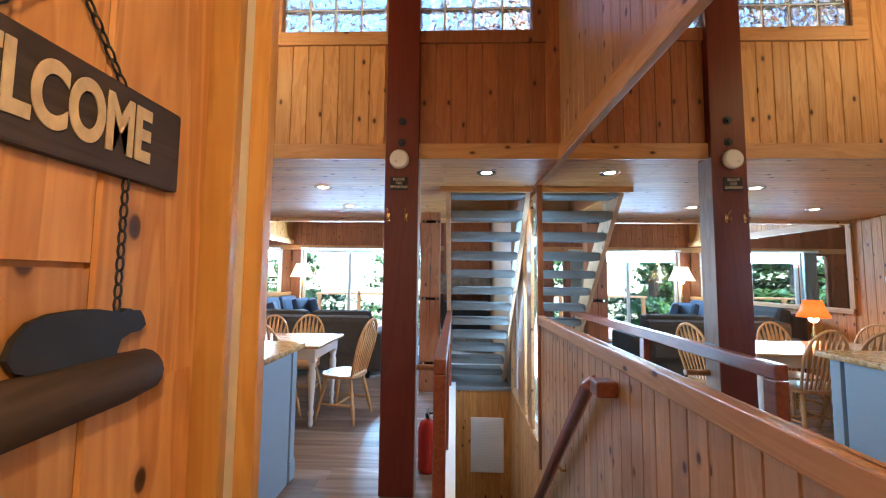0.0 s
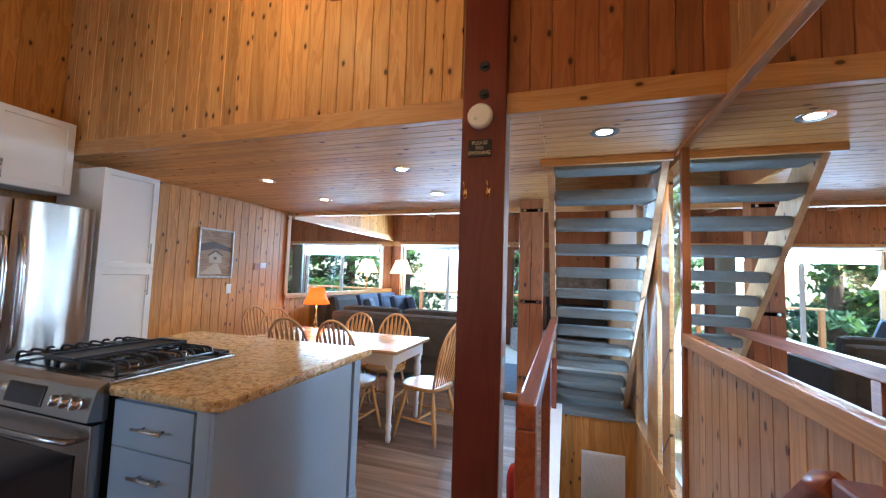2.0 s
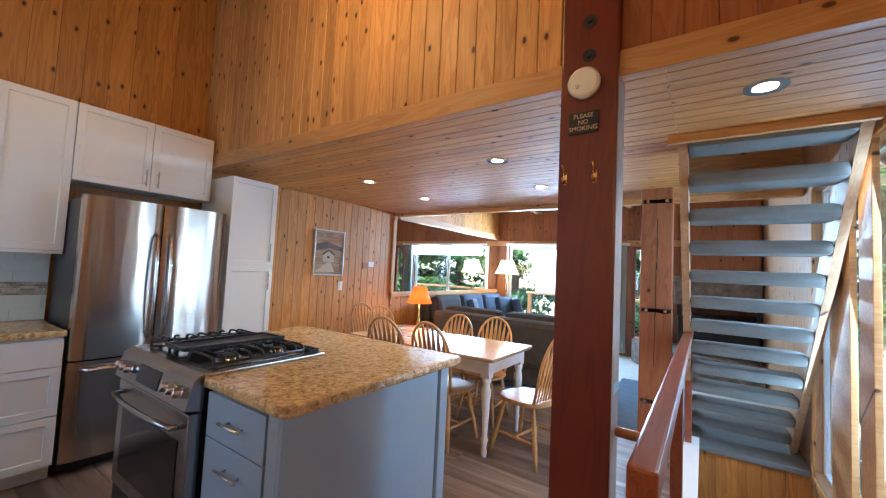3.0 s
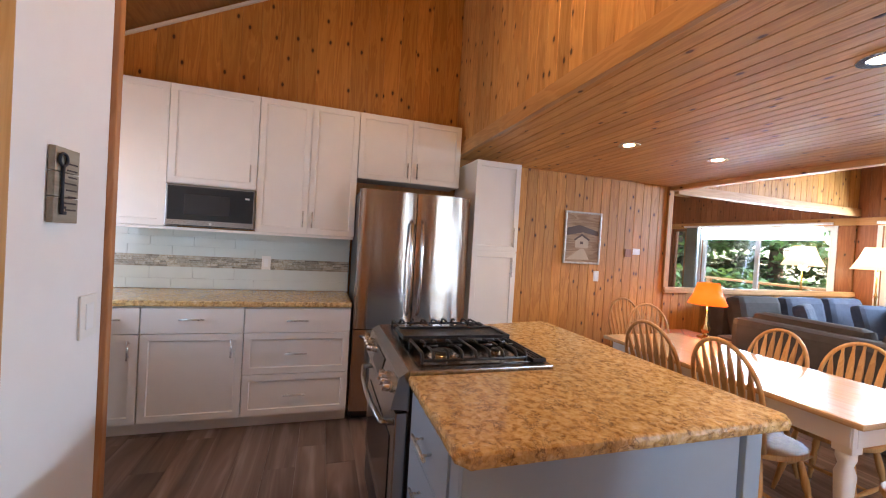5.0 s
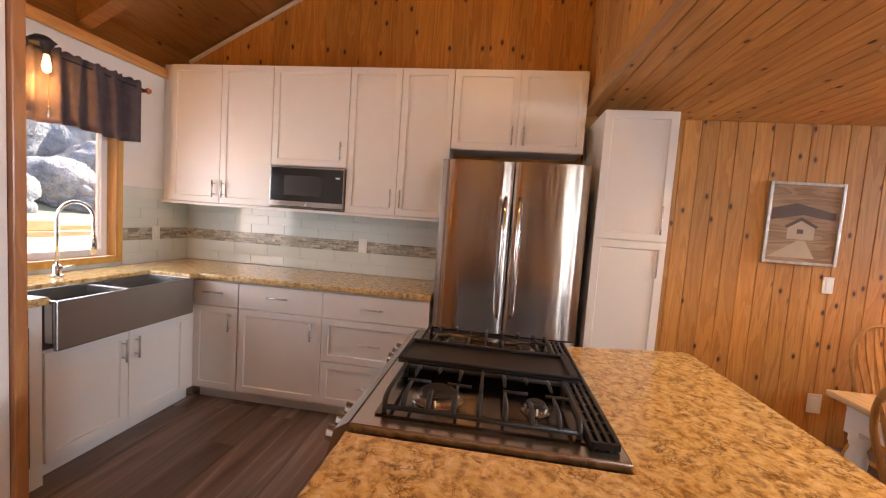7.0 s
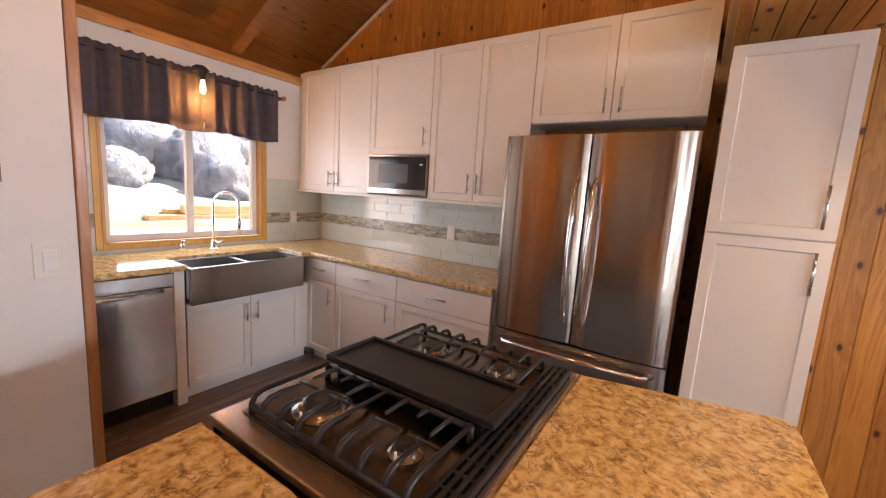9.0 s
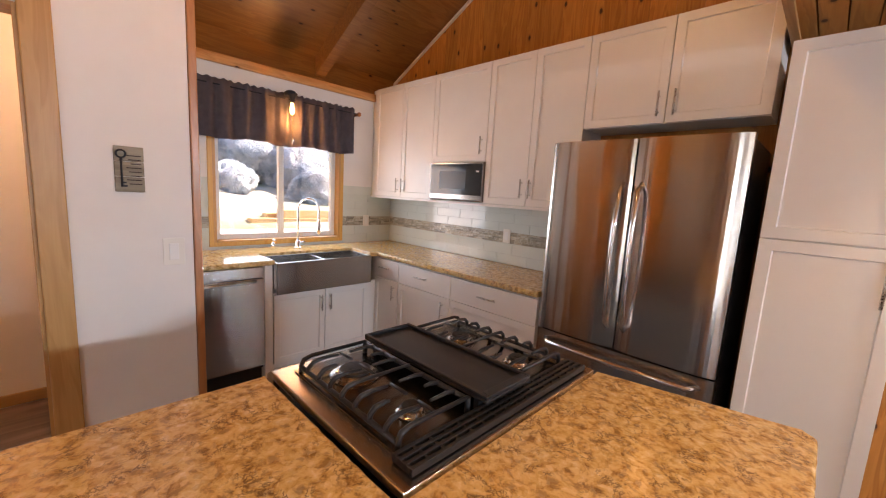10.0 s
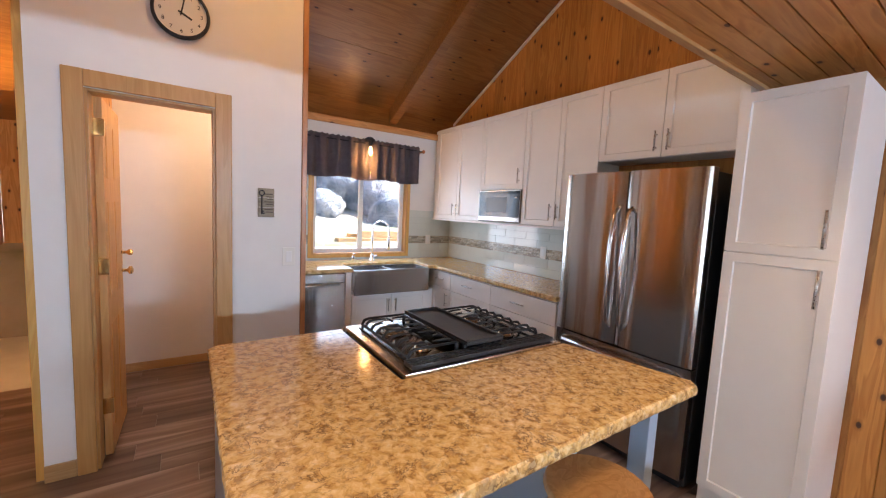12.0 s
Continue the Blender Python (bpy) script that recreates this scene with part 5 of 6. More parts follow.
part("key_bow", tube(B(), [(0.026 + 0.015 * math.cos(a), 0.019, 0.060 + 0.015 * math.sin(a)) for a in np.linspace(0, 6.283, 17)], 0.0035, 6, False), BEAR, kp, "dark iron ring of the key")
part("key_bit", box(box(B(), (0.010, 0.016, -0.070), (0.024, 0.021, -0.062), 0.001), (0.012, 0.016, -0.056), (0.024, 0.021, -0.050), 0.001), BEAR, kp, "dark iron key bit")
for k in range(8):
    part("writing_bar", slab((-0.038, 0.0141, 0.052 - k * 0.016), (0.010 - 0.007 * (k % 3), 0.0148, 0.056 - k * 0.016)), SIGN, kp)

clock = thing("wall_clock", "round wall clock with a dark rim and cream face", "clock", at=(-1.442, 0.927, 2.50))
part("rim", transform(turned(B(), [(0.125, 0), (0.136, 0.01), (0.132, 0.03), (0.121, 0.035), (0.118, 0.015)], sides=48), pose(0, 0, 0, -90)), BEAR, clock)
part("face", transform(turned(B(), [(0.120, 0.0), (0.120, 0.02)], sides=40), pose(0, 0, 0, -90)), WHITE_PLASTIC, clock)
for k in range(1, 13):
    a = radians(30 * k)
    lettering(clock, str(k), 0.028, pose(-0.094 * math.sin(a), 0.0215, 0.094 * math.cos(a), 90, 0, 180), BEAR, "numeral")
for a, l, w in ((-118, 0.055, 0.005), (-12, 0.078, 0.0035)):
    part("hand_pointer", transform(box(B(), (-w, 0.023, -0.015), (w, 0.0245, l)), pose(0, 0, 0, 0, a, 0)), BEAR, clock)

cl = thing("closet_light", "small white globe light under the closet ceiling, lit", "ceiling light", at=(-1.75, 0.3, 2.52))
part("globe", turned(B(), [(0.03, -0.09), (0.08, -0.05), (0.09, 0.0), (0.07, 0.05), (0.05, 0.08)], sides=20), CREAM_SHADE, cl)
lamp("closet_bulb", "POINT", 2.3, (1.0, 0.66, 0.40), pose(-1.75, 0.3, 2.33), radius=0.08)

# ---- sign with bear in the hall ----
ws = thing("welcome_sign", "dark hanging wooden sign with cream lettering and a bear cut-out", "sign", at=(-0.832, 0.505, 1.60))
part("board", transform(box(B(), (-0.175, -0.008, -0.06), (0.175, 0.008, 0.06), 0.004), pose(0, 0, 0, 0, 0, 90)), SIGN, ws)
lettering(ws, "WELCOME", 0.098, pose(0.0095, -0.014, 0.0, 90, 0, 90) @ Matrix.Diagonal((0.55, 1, 1, 1)), SIGN_INK, bold=0.0035)


def chain(points, name="chain"):
    bm = B()
    a = Vector(points[0])
    b = Vector(points[1])
    n = int((b - a).length / 0.016)
    d = (b - a).normalized()
    side = d.cross(Vector((1, 0, 0))).normalized()
    for i in range(n):
        c = a + (b - a) * (i + 0.5) / n
        s = side if i % 2 else Vector((1, 0, 0))
        ring = [c + d * 0.010 * math.cos(t) + s * 0.0045 * math.sin(t) for t in np.linspace(0, 2 * math.pi, 9)]
        tube(bm, ring, 0.0016, 5, False)
    return part(name, bm, IRON, ws, "thin dark metal chain")


chain([(0.004, 0.076, 0.056), (0.004, 0.0, 0.162)])
chain([(0.004, -0.076, 0.056), (0.004, 0.0, 0.162)])
chain([(0.004, 0.088, -0.06), (0.004, 0.088, -0.232)])
bear = B()
pts = [(-0.033, -0.269), (-0.027, -0.250), (-0.014, -0.235), (0.006, -0.228), (0.036, -0.226), (0.060, -0.227), (0.080, -0.231), (0.092, -0.234), (0.099, -0.229), (0.106, -0.230), (0.112, -0.234), (0.121, -0.233), (0.128, -0.243), (0.132, -0.254), (0.123, -0.261), (0.107, -0.262), (0.094, -0.268), (0.089, -0.282), (0.092, -0.300), (0.088, -0.308), (0.070, -0.306), (0.063, -0.292), (0.042, -0.287), (0.026, -0.294), (0.008, -0.306), (-0.006, -0.308), (-0.013, -0.302), (-0.008, -0.290), (-0.025, -0.282)]
lo = [bear.verts.new((0, a, b)) for a, b in pts]
hi = [bear.verts.new((0.008, a, b)) for a, b in pts]
bear.faces.new(lo), bear.faces.new(hi[::-1])
for i in range(len(pts)):
    bear.faces.new((lo[i], lo[(i + 1) % len(pts)], hi[(i + 1) % len(pts)], hi[i]))
bmesh.ops.recalc_face_normals(bear, faces=bear.faces)
part("bear_cutout", bear, BEAR, ws, "black bear silhouette of cut metal")
log = tube(B(), [(0.004, -0.07, -0.322), (0.004, -0.06, -0.322), (0.004, 0.10, -0.318), (0.004, 0.138, -0.316), (0.004, 0.150, -0.316)], [0.028, 0.034, 0.032, 0.029, 0.018], 16)
part("log", log, SIGN, ws)

# picture on the pine wall
pic = thing("framed_picture", "small brown landscape print in a silver-grey frame on the pine wall", "picture", at=(W + 0.001, 4.265, 1.565))
SILVER = plain("silver_frame", (0.50, 0.46, 0.40), 0.4, 0.6, 0.2, 30, 0.2)
part("frame", box(box(box(box(B(), (0, -0.235, -0.285), (0.025, -0.215, 0.285), 0.004), (0, 0.215, -0.285), (0.025, 0.235, 0.285), 0.004), (0, -0.215, 0.265), (0.025, 0.215, 0.285), 0.004), (0, -0.215, -0.285), (0.025, 0.215, -0.265), 0.004), SILVER, pic, "narrow silver-grey frame")
PRINT = wood("landscape_print", (0.12, 0.06, 0.03), (0.26, 0.155, 0.085), (0.40, 0.27, 0.17), grain="y", knots=0, rough=0.3)
PRINT_PALE = plain("pale_print_shape", (0.50, 0.38, 0.26), 0.5)
PRINT_DARK = plain("dark_print_shape", (0.10, 0.055, 0.035), 0.5)
part("print", slab((0, -0.215, -0.265), (0.012, 0.215, 0.265)), PRINT, pic, "brown landscape print")


def print_shape(name, outline, depth, material):
    bm = B()
    lo = [bm.verts.new((0.012, a, b)) for a, b in outline]
    hi = [bm.verts.new((0.012 + depth, a, b)) for a, b in outline]
    bm.faces.new(lo), bm.faces.new(hi[::-1])
    for i in range(len(outline)):
        bm.faces.new((lo[i], lo[(i + 1) % len(outline)], hi[(i + 1) % len(outline)], hi[i]))
    bmesh.ops.recalc_face_normals(bm, faces=bm.faces)
    part(name, bm, material, pic)


print_shape("cloud_bank", [(-0.20, 0.10), (-0.05, 0.14), (0.20, 0.08), (0.20, 0.03), (0.0, 0.06), (-0.20, 0.02)], 0.0006, PRINT_DARK)
print_shape("cottage", [(-0.09, -0.11), (0.08, -0.11), (0.08, -0.02), (-0.01, 0.03), (-0.09, -0.02)], 0.0010, PRINT_PALE)
print_shape("cottage_roof", [(-0.11, -0.02), (-0.01, 0.045), (0.10, -0.015), (0.085, -0.03), (-0.01, 0.02), (-0.095, -0.035)], 0.0014, PRINT_DARK)
print_shape("window_shape", [(-0.03, -0.07), (0.01, -0.07), (0.01, -0.04), (-0.03, -0.04)], 0.0014, PRINT_DARK)
print_shape("path", [(-0.20, -0.24), (0.10, -0.24), (0.03, -0.12), (-0.02, -0.12)], 0.0006, PRINT_PALE)

# ---- stairs ----
st = thing("open_staircase", "steep open pine staircase with thick grey-carpeted treads", "staircase")
NS, Y0, Y1 = 12, 5.72, 3.74
rise = 2.26 / (NS + 0.0)
for side, x0, x1 in (("a", -0.50, -0.455), ("b", 0.245, 0.29)):
    bm = B()
    d = 0.13
    vs = [(Y0 + 0.16, -0.02), (Y0 - 0.16, -0.02), (Y1 - 0.12, 2.25), (Y1 + 0.20, 2.25)]
    lo = [bm.verts.new((x0, p, q)) for p, q in vs]
    hi = [bm.verts.new((x1, p, q)) for p, q in vs]
    bm.faces.new(lo), bm.faces.new(hi[::-1])
    for i in range(4):
        bm.faces.new((lo[i], lo[(i + 1) % 4], hi[(i + 1) % 4], hi[i]))
    bmesh.ops.recalc_face_normals(bm, faces=bm.faces)
    part("stringer", bm, PINE_PALE, st)
for i in range(1, NS + 1):
    t = i / NS
    y, z = Y0 + (Y1 - Y0) * t, rise * i
    part("tread", slab((-0.454, y - 0.12, z - 0.088), (0.244, y + 0.12, z), 0.032), CARPET, st)
land = setting("floor_landing", slab((WELL[0] - 0.08, WELL[3] - 0.03, -0.04), (E, 6.5, 0.012), 0.015), CARPET, "grey-blue carpet on the stair landing")
setting("floor_carpet", slab((WELL[0] - 0.9, 5.15, -0.012), (WELL[0] - 0.085, 7.2, 0.006), 0.004), CARPET_SKY_TINT, "carpet by the hearth, blue of sky light in its colour")
ls = thing("lower_stairs", "grey-carpeted steps going down into the stairwell", "staircase")
for i in range(8):
    part("step", slab((WELL[0], WELL[2] + 0.001 + 0.26 * i, -2.2), (E - 0.02, WELL[2] + 0.26 * (i + 1), -0.19 * (i + 1)), 0.01), CARPET, ls)
vent = thing("vent_grille", "white slatted return air grille on the knotty pine wall", "vent", at=(0.02, WELL[3] - 0.004, -0.72))
part("frame", box(B(), (-0.21, -0.01, -0.34), (0.21, 0.003, 0.34), 0.004), WHITE_PAINT, vent)
for k in range(34):
    part("slat", box(B(), (-0.185, -0.017, -0.315 + k * 0.0187), (0.185, -0.0102, -0.305 + k * 0.0187)), WHITE_PAINT, vent)

# railing and handrail
rail = thing("stair_railing", "red-stained wooden railing along the stairwell curb", "railing", at=(-0.47, 0, 0))
part("top_rail", box(B(), (-0.03, 1.98, 0.955), (0.03, 5.2, 1.03), 0.008), RAIL, rail)
part("post", box(B(), (-0.03, 1.98, 0.06), (0.03, 2.06, 0.953), 0.006), RAIL, rail)
part("post", box(B(), (-0.025, 3.25, 0.06), (0.025, 3.32, 0.953), 0.006), RAIL, rail)
part("post", box(B(), (-0.025, 5.05, 0.06), (0.025, 5.12, 0.953), 0.006), RAIL, rail)
cross = thing("cross_rail", "round wooden rail between the red post and the railing", "rail", at=(0, 2.80, 0.80))
part("rail", tube(B(), [(-0.66, 0.0, 0), (-0.50, 0.0, 0)], 0.02, 12), AMBER, cross)
hr = thing("stair_handrail", "dark red wooden handrail sloping down the pine wainscot", "handrail")
part("rail", tube(B(), [(0.255, 1.97, 0.93), (0.255, 2.06, 0.90), (0.255, 4.3, -1.34)], 0.040, 4), RAIL, hr)
part("return", box(B(), (0.225, 1.86, 0.895), (0.318, 1.955, 0.965), 0.010), RAIL, hr)
for y, z in ((2.7, 0.24), (3.8, -0.86)):
    part("bracket", tube(B(), [(0.25, y, z), (0.29, y, z - 0.05), (0.318, y, z - 0.05)], 0.008, 8), BRASS, hr)

# fire extinguisher
fe = thing("fire_extinguisher", "red fire extinguisher standing behind the red post", "fire extinguisher", at=(-0.60, 3.05, 0))
part("cylinder", turned(B(), [(0.06, 0), (0.068, 0.02), (0.068, 0.30), (0.05, 0.35), (0.02, 0.37)], sides=24), RED, fe)
part("valve", box(tube(B(), [(0, 0, 0.37), (0, 0, 0.41)], 0.015, 10), (-0.01, -0.08, 0.41), (0.01, 0.03, 0.435), 0.004), BLACK, fe)
part("hose", tube(B(), [(0, 0.02, 0.40), (0.05, 0.03, 0.40), (0.085, 0.0, 0.3), (0.078, 0, 0.12)], 0.01, 8), BLACK, fe)

# ---- dining ----
tb = thing("dining_table", "farmhouse dining table with a glossy wood top and white turned legs", "table")
TX0, TX1, TY0, TY1 = -3.22, -1.67, 3.72, 4.52
part("tabletop", slab((TX0, TY0, 0.735), (TX1, TY1, 0.765), 0.01), TABLE_TOP, tb)
for lo, hi in (((TX0 + 0.06, TY0 + 0.05, 0.63), (TX1 - 0.06, TY0 + 0.075, 0.734)), ((TX0 + 0.06, TY1 - 0.075, 0.63), (TX1 - 0.06, TY1 - 0.05, 0.734)), ((TX0 + 0.05, TY0 + 0.08, 0.63), (TX0 + 0.075, TY1 - 0.08, 0.734)), ((TX1 - 0.075, TY0 + 0.08, 0.63), (TX1 - 0.05, TY1 - 0.08, 0.734))):
    part("apron", slab(lo, hi, 0.003), WHITE_PAINT, tb)
for x in (TX0 + 0.09, TX1 - 0.09):
    for y in (TY0 + 0.09, TY1 - 0.09):
        bm = turned(B(), [(0.018, 0), (0.024, 0.03), (0.018, 0.08), (0.03, 0.13), (0.02, 0.16), (0.022, 0.20), (0.034, 0.42), (0.038, 0.50), (0.026, 0.54), (0.036, 0.57), (0.036, 0.60)], (x, y, 0), 16)
        box(bm, (x - 0.037, y - 0.037, 0.60), (x + 0.037, y + 0.037, 0.733), 0.003)
        part("leg", bm, WHITE_PAINT, tb, "white turned leg")


def arrow_chair():
    """A bow-back chair whose spindles widen like arrows; it faces -y."""
    c = thing("dining_chair", "honey-oak bow-back dining chair with arrow spindles at the table", "chair", "chairs round the dining table")
    bm = B()
    outline = [(0.21 * math.copysign(abs(math.cos(a)) ** 0.7, math.cos(a)), 0.205 * math.copysign(abs(math.sin(a)) ** 0.8, math.sin(a))) for a in np.linspace(0, 2 * math.pi, 29)[:-1]]
    prism(bm, outline, 0.425, 0.455, 0.008)
    part("seat", bm, CHAIR, c)
    for sx, sy in ((-1, -1), (1, -1), (-1, 1), (1, 1)):
        a, b = Vector((sx * 0.13, sy * 0.13, 0.425)), Vector((sx * 0.20, sy * 0.21, 0))
        prof = [0.012, 0.017, 0.02, 0.014, 0.021, 0.016, 0.011]
        part("leg", tube(B(), [a.lerp(b, t) for t in (0, 0.2, 0.4, 0.5, 0.6, 0.8, 1)], prof, 9), CHAIR, c)
    for sx in (-1, 1):
        part("stretcher", tube(B(), [(sx * 0.172, -0.175, 0.17), (sx * 0.172, 0, 0.17), (sx * 0.172, 0.175, 0.17)], [0.008, 0.013, 0.008], 8), CHAIR, c)
    part("stretcher", tube(B(), [(-0.17, 0, 0.17), (0, 0, 0.17), (0.17, 0, 0.17)], [0.008, 0.013, 0.008], 8), CHAIR, c)
    lean = lambda z: 0.155 + (z - 0.455) * 0.26
    bow = []
    for a in np.linspace(math.pi, 0, 21):
        x, z = 0.195 * math.cos(a) * (1 + 0.04 * math.sin(a)), 0.72 + 0.27 * math.sin(a)
        bow.append((x, lean(z), z))
    bow = [(-0.165, lean(0.455) , 0.455)] + bow + [(0.165, lean(0.455), 0.455)]
    part("bow", tube(B(), bow, 0.0125, 9), CHAIR, c, "bent oak hoop")
    for k in range(7):
        u = (k - 3) / 3
        x0, x1 = u * 0.115, u * 0.155
        z1 = 0.72 + 0.27 * math.sqrt(max(0.02, 1 - (x1 / 0.199) ** 2))
        bm = B()
        rows = []
        for t, w in ((0, 0.006), (0.35, 0.007), (0.62, 0.017), (0.80, 0.013), (0.92, 0.006), (1, 0.006)):
            z = 0.45 + (z1 - 0.45) * t
            x, y = x0 + (x1 - x0) * t, lean(z)
            rows.append([bm.verts.new((x + dx * w, y + dy * 0.006, z)) for dx, dy in ((-1, -1), (1, -1), (1, 1), (-1, 1))])
        for r0, r1 in zip(rows, rows[1:]):
            for q in range(4):
                bm.faces.new((r0[q], r0[(q + 1) % 4], r1[(q + 1) % 4], r1[q]))
        bm.faces.new(rows[0][::-1]), bm.faces.new(rows[-1])
        part("spindle", bm, CHAIR, c)
    return c


first = arrow_chair()
spots = [(-2.56, 4.42, 0, 0.95), (-2.16, 4.54, 4, 0.95), (-1.52, 4.08, -102, 1.0), (-2.66, 3.84, 184, 1), (-2.18, 3.88, 176, 1), (-3.76, 4.62, 84, 0.95), (-3.40, 4.50, 70, 0.95)]
x, y, a, k = spots[0]
first.matrix_world = pose(x, y, 0, 0, 0, a)
first.scale = (k, k, k)
for x, y, a, k in spots[1:]:
    copy_thing(first, pose(x, y, 0, 0, 0, a)).scale = (k, k, k)

# ---- living room ----
so = thing("sofa", "long grey-brown upholstered sofa with its back to the dining table", "sofa", at=(-2.55, 5.95, 0))
part("base", box(B(), (-0.95, -0.42, 0.10), (0.95, 0.45, 0.42), 0.04), SOFA, so)
part("backrest", box(B(), (-0.95, -0.45, 0.30), (0.95, -0.20, 0.86), 0.07), SOFA, so)
for x in (-0.47, 0.47):
    part("back_cushion", box(B(), (x - 0.44, -0.24, 0.45), (x + 0.44, -0.02, 0.92), 0.08), SOFA, so)
    part("seat_cushion", box(B(), (x - 0.46, -0.18, 0.40), (x + 0.46, 0.46, 0.54), 0.05), SOFA, so)
for x in (-1.02, 1.02):
    part("armrest", box(B(), (x - 0.10, -0.44, 0.10), (x + 0.10, 0.46, 0.64), 0.07), SOFA, so)
    part("foot", tube(B(), [(x * 0.9, -0.35, 0), (x * 0.9, -0.35, 0.12)], 0.03), BLACK, so)
s2 = thing("sofa", "dark sofa with blue-grey cushions along the mirrored wall", "sofa", at=(-3.78, 7.3, 0))
part("base", box(B(), (-0.42, -1.2, 0.10), (0.42, 1.2, 0.42), 0.05), SOFA, s2)
part("backrest", box(B(), (-0.46, -1.2, 0.30), (-0.22, 1.2, 0.92), 0.08), SOFA, s2)
for k, y in enumerate((-0.8, 0.0, 0.8)):
    part("back_cushion", transform(box(B(), (-0.10, -0.36, -0.25), (0.10, 0.36, 0.25), 0.09), pose(-0.14, y, 0.76, 0, -12, 0)), SOFA if k == 0 else CUSHION, s2)
    part("seat_cushion", box(B(), (-0.20, y - 0.39, 0.40), (0.44, y + 0.39, 0.55), 0.05), SOFA, s2)
for x, y, a in ((-3.55, 6.9, 20), (-3.5, 8.0, -15), (-3.3, 8.15, 30)):
    c = thing("cushion", "square dark blue-grey throw cushion on the sofa", "cushion", "cushions on the sofa", at=(x, y, 0.56))
    part("pad", transform(box(B(), (-0.07, -0.22, 0), (0.07, 0.22, 0.42), 0.065), pose(0, 0, 0, 0, -18, a)), CUSHION, c)
ts = thing("side_table", "small dark side table at the end of the sofa", "side table", at=(-3.75, 5.30, 0))
part("tabletop", box(B(), (-0.28, -0.25, 0.56), (0.28, 0.25, 0.60), 0.006), TIMBER, ts)
for sx in (-1, 1):
    for sy in (-1, 1):
        part("leg", box(B(), (sx * 0.24 - 0.02, sy * 0.21 - 0.02, 0), (sx * 0.24 + 0.02, sy * 0.21 + 0.02, 0.56), 0.003), TIMBER, ts)


def shade_lamp(name, label, x, y, z0, base, bottom, top, r0, r1, shade, power, colour):
    l = thing(name, label, "lamp", at=(x, y, z0))
    part("base", turned(B(), base, sides=20), BRASS, l)
    bm = B()
    rings = [[bm.verts.new((r * math.cos(2 * math.pi * k / 28), r * math.sin(2 * math.pi * k / 28), z)) for k in range(28)] for r, z in ((r0, bottom), ((r0 + r1) / 2 * 0.94, (bottom + top) / 2), (r1, top))]
    for q0, q1 in zip(rings, rings[1:]):
        for k in range(28):
            f = bm.faces.new((q0[k], q0[(k + 1) % 28], q1[(k + 1) % 28], q1[k]))
            f.smooth = True
    bmesh.ops.solidify(bm, geom=bm.faces, thickness=0.003)
    part("shade", bm, shade, l)
    lamp(name + "_bulb", "POINT", power, colour, pose(x, y, z0 + bottom - 0.02), radius=0.05)


shade_lamp("table_lamp", "brass table lamp with a glowing orange shade on the side table", -3.64, 5.36, 0.60, [(0.075, 0), (0.075, 0.015), (0.02, 0.03), (0.035, 0.07), (0.045, 0.10), (0.015, 0.16), (0.022, 0.20), (0.008, 0.24), (0.008, 0.34)], 0.35, 0.57, 0.175, 0.095, ORANGE_SHADE, 0.7, (1.0, 0.5, 0.18))
shade_lamp("floor_lamp", "tall floor lamp with a cream cone shade behind the sofa", -3.85, 8.65, 0, [(0.13, 0), (0.13, 0.02), (0.015, 0.04), (0.012, 1.0), (0.02, 1.05), (0.010, 1.1), (0.010, 1.42)], 1.40, 1.70, 0.26, 0.13, CREAM_SHADE, 0.9, (1.0, 0.8, 0.5))

# blinds beside the glass doors
bl = thing("vertical_blinds", "stack of pale grey-green vertical blind slats beside the glass doors", "blinds", at=(-1.72, N - 0.09, 0))
for k in range(9):
    part("slat", transform(box(B(), (-0.045, -0.001, 0.05), (0.045, 0.001, 2.05)), pose(-0.13 + k * 0.033, 0, 0, 0, 0, 70)), TILE, bl)
part("head_rail", box(B(), (-2.3, -0.03, 2.052), (0.2, 0.03, 2.09), 0.003), WHITE_FRAME, bl)

# hearth and stove
he = thing("hearth", "low curved stone hearth in the corner", "hearth", at=(0, 0, 0))
bm = B()
prism(bm, [(0.30, 8.98)] + [(0.30 - 1.75 * math.cos(a), 8.98 - 1.35 * math.sin(a)) for a in np.linspace(0, math.pi / 2, 14)], 0.0, 0.36, 0.02)
part("stonework", bm, STONE, he)
fp = thing("fireplace_hood", "dark metal fireplace with a red-brown wood chimney breast", "fireplace", at=(-0.15, 8.45, 0.36))
part("firebox", box(B(), (-0.55, -0.4, 0), (0.45, 0.45, 0.55), 0.02), BLACK, fp)
part("hood", box(B(), (-0.6, -0.45, 0.72), (0.46, 0.45, 1.15), 0.02), STONE, fp)
part("chimney_breast", box(B(), (-0.5, -0.35, 1.15), (0.46, 0.45, 3.1), 0.02), PINE_RED, fp)
for x in (-0.56, 0.4):
    part("pillar", box(B(), (x, -0.4, 0.55), (x + 0.06, -0.34, 0.72), 0.004), BLACK, fp)

# ---- outdoors ----
def ground_mat():
    m, nodes, links, b = mat("pale_sandy_ground")
    co = nodes.new("ShaderNodeTexCoord").outputs["Object"]
    n = noise_node(nodes, links, co, 0.8, 6)
    links.new(ramp(nodes, links, n, [(0.35, (0.12, 0.14, 0.07)), (0.5, (0.30, 0.27, 0.20)), (0.7, (0.42, 0.38, 0.31))]), b.inputs["Base Color"])
    b.inputs["Roughness"].default_value = 0.95
    return m


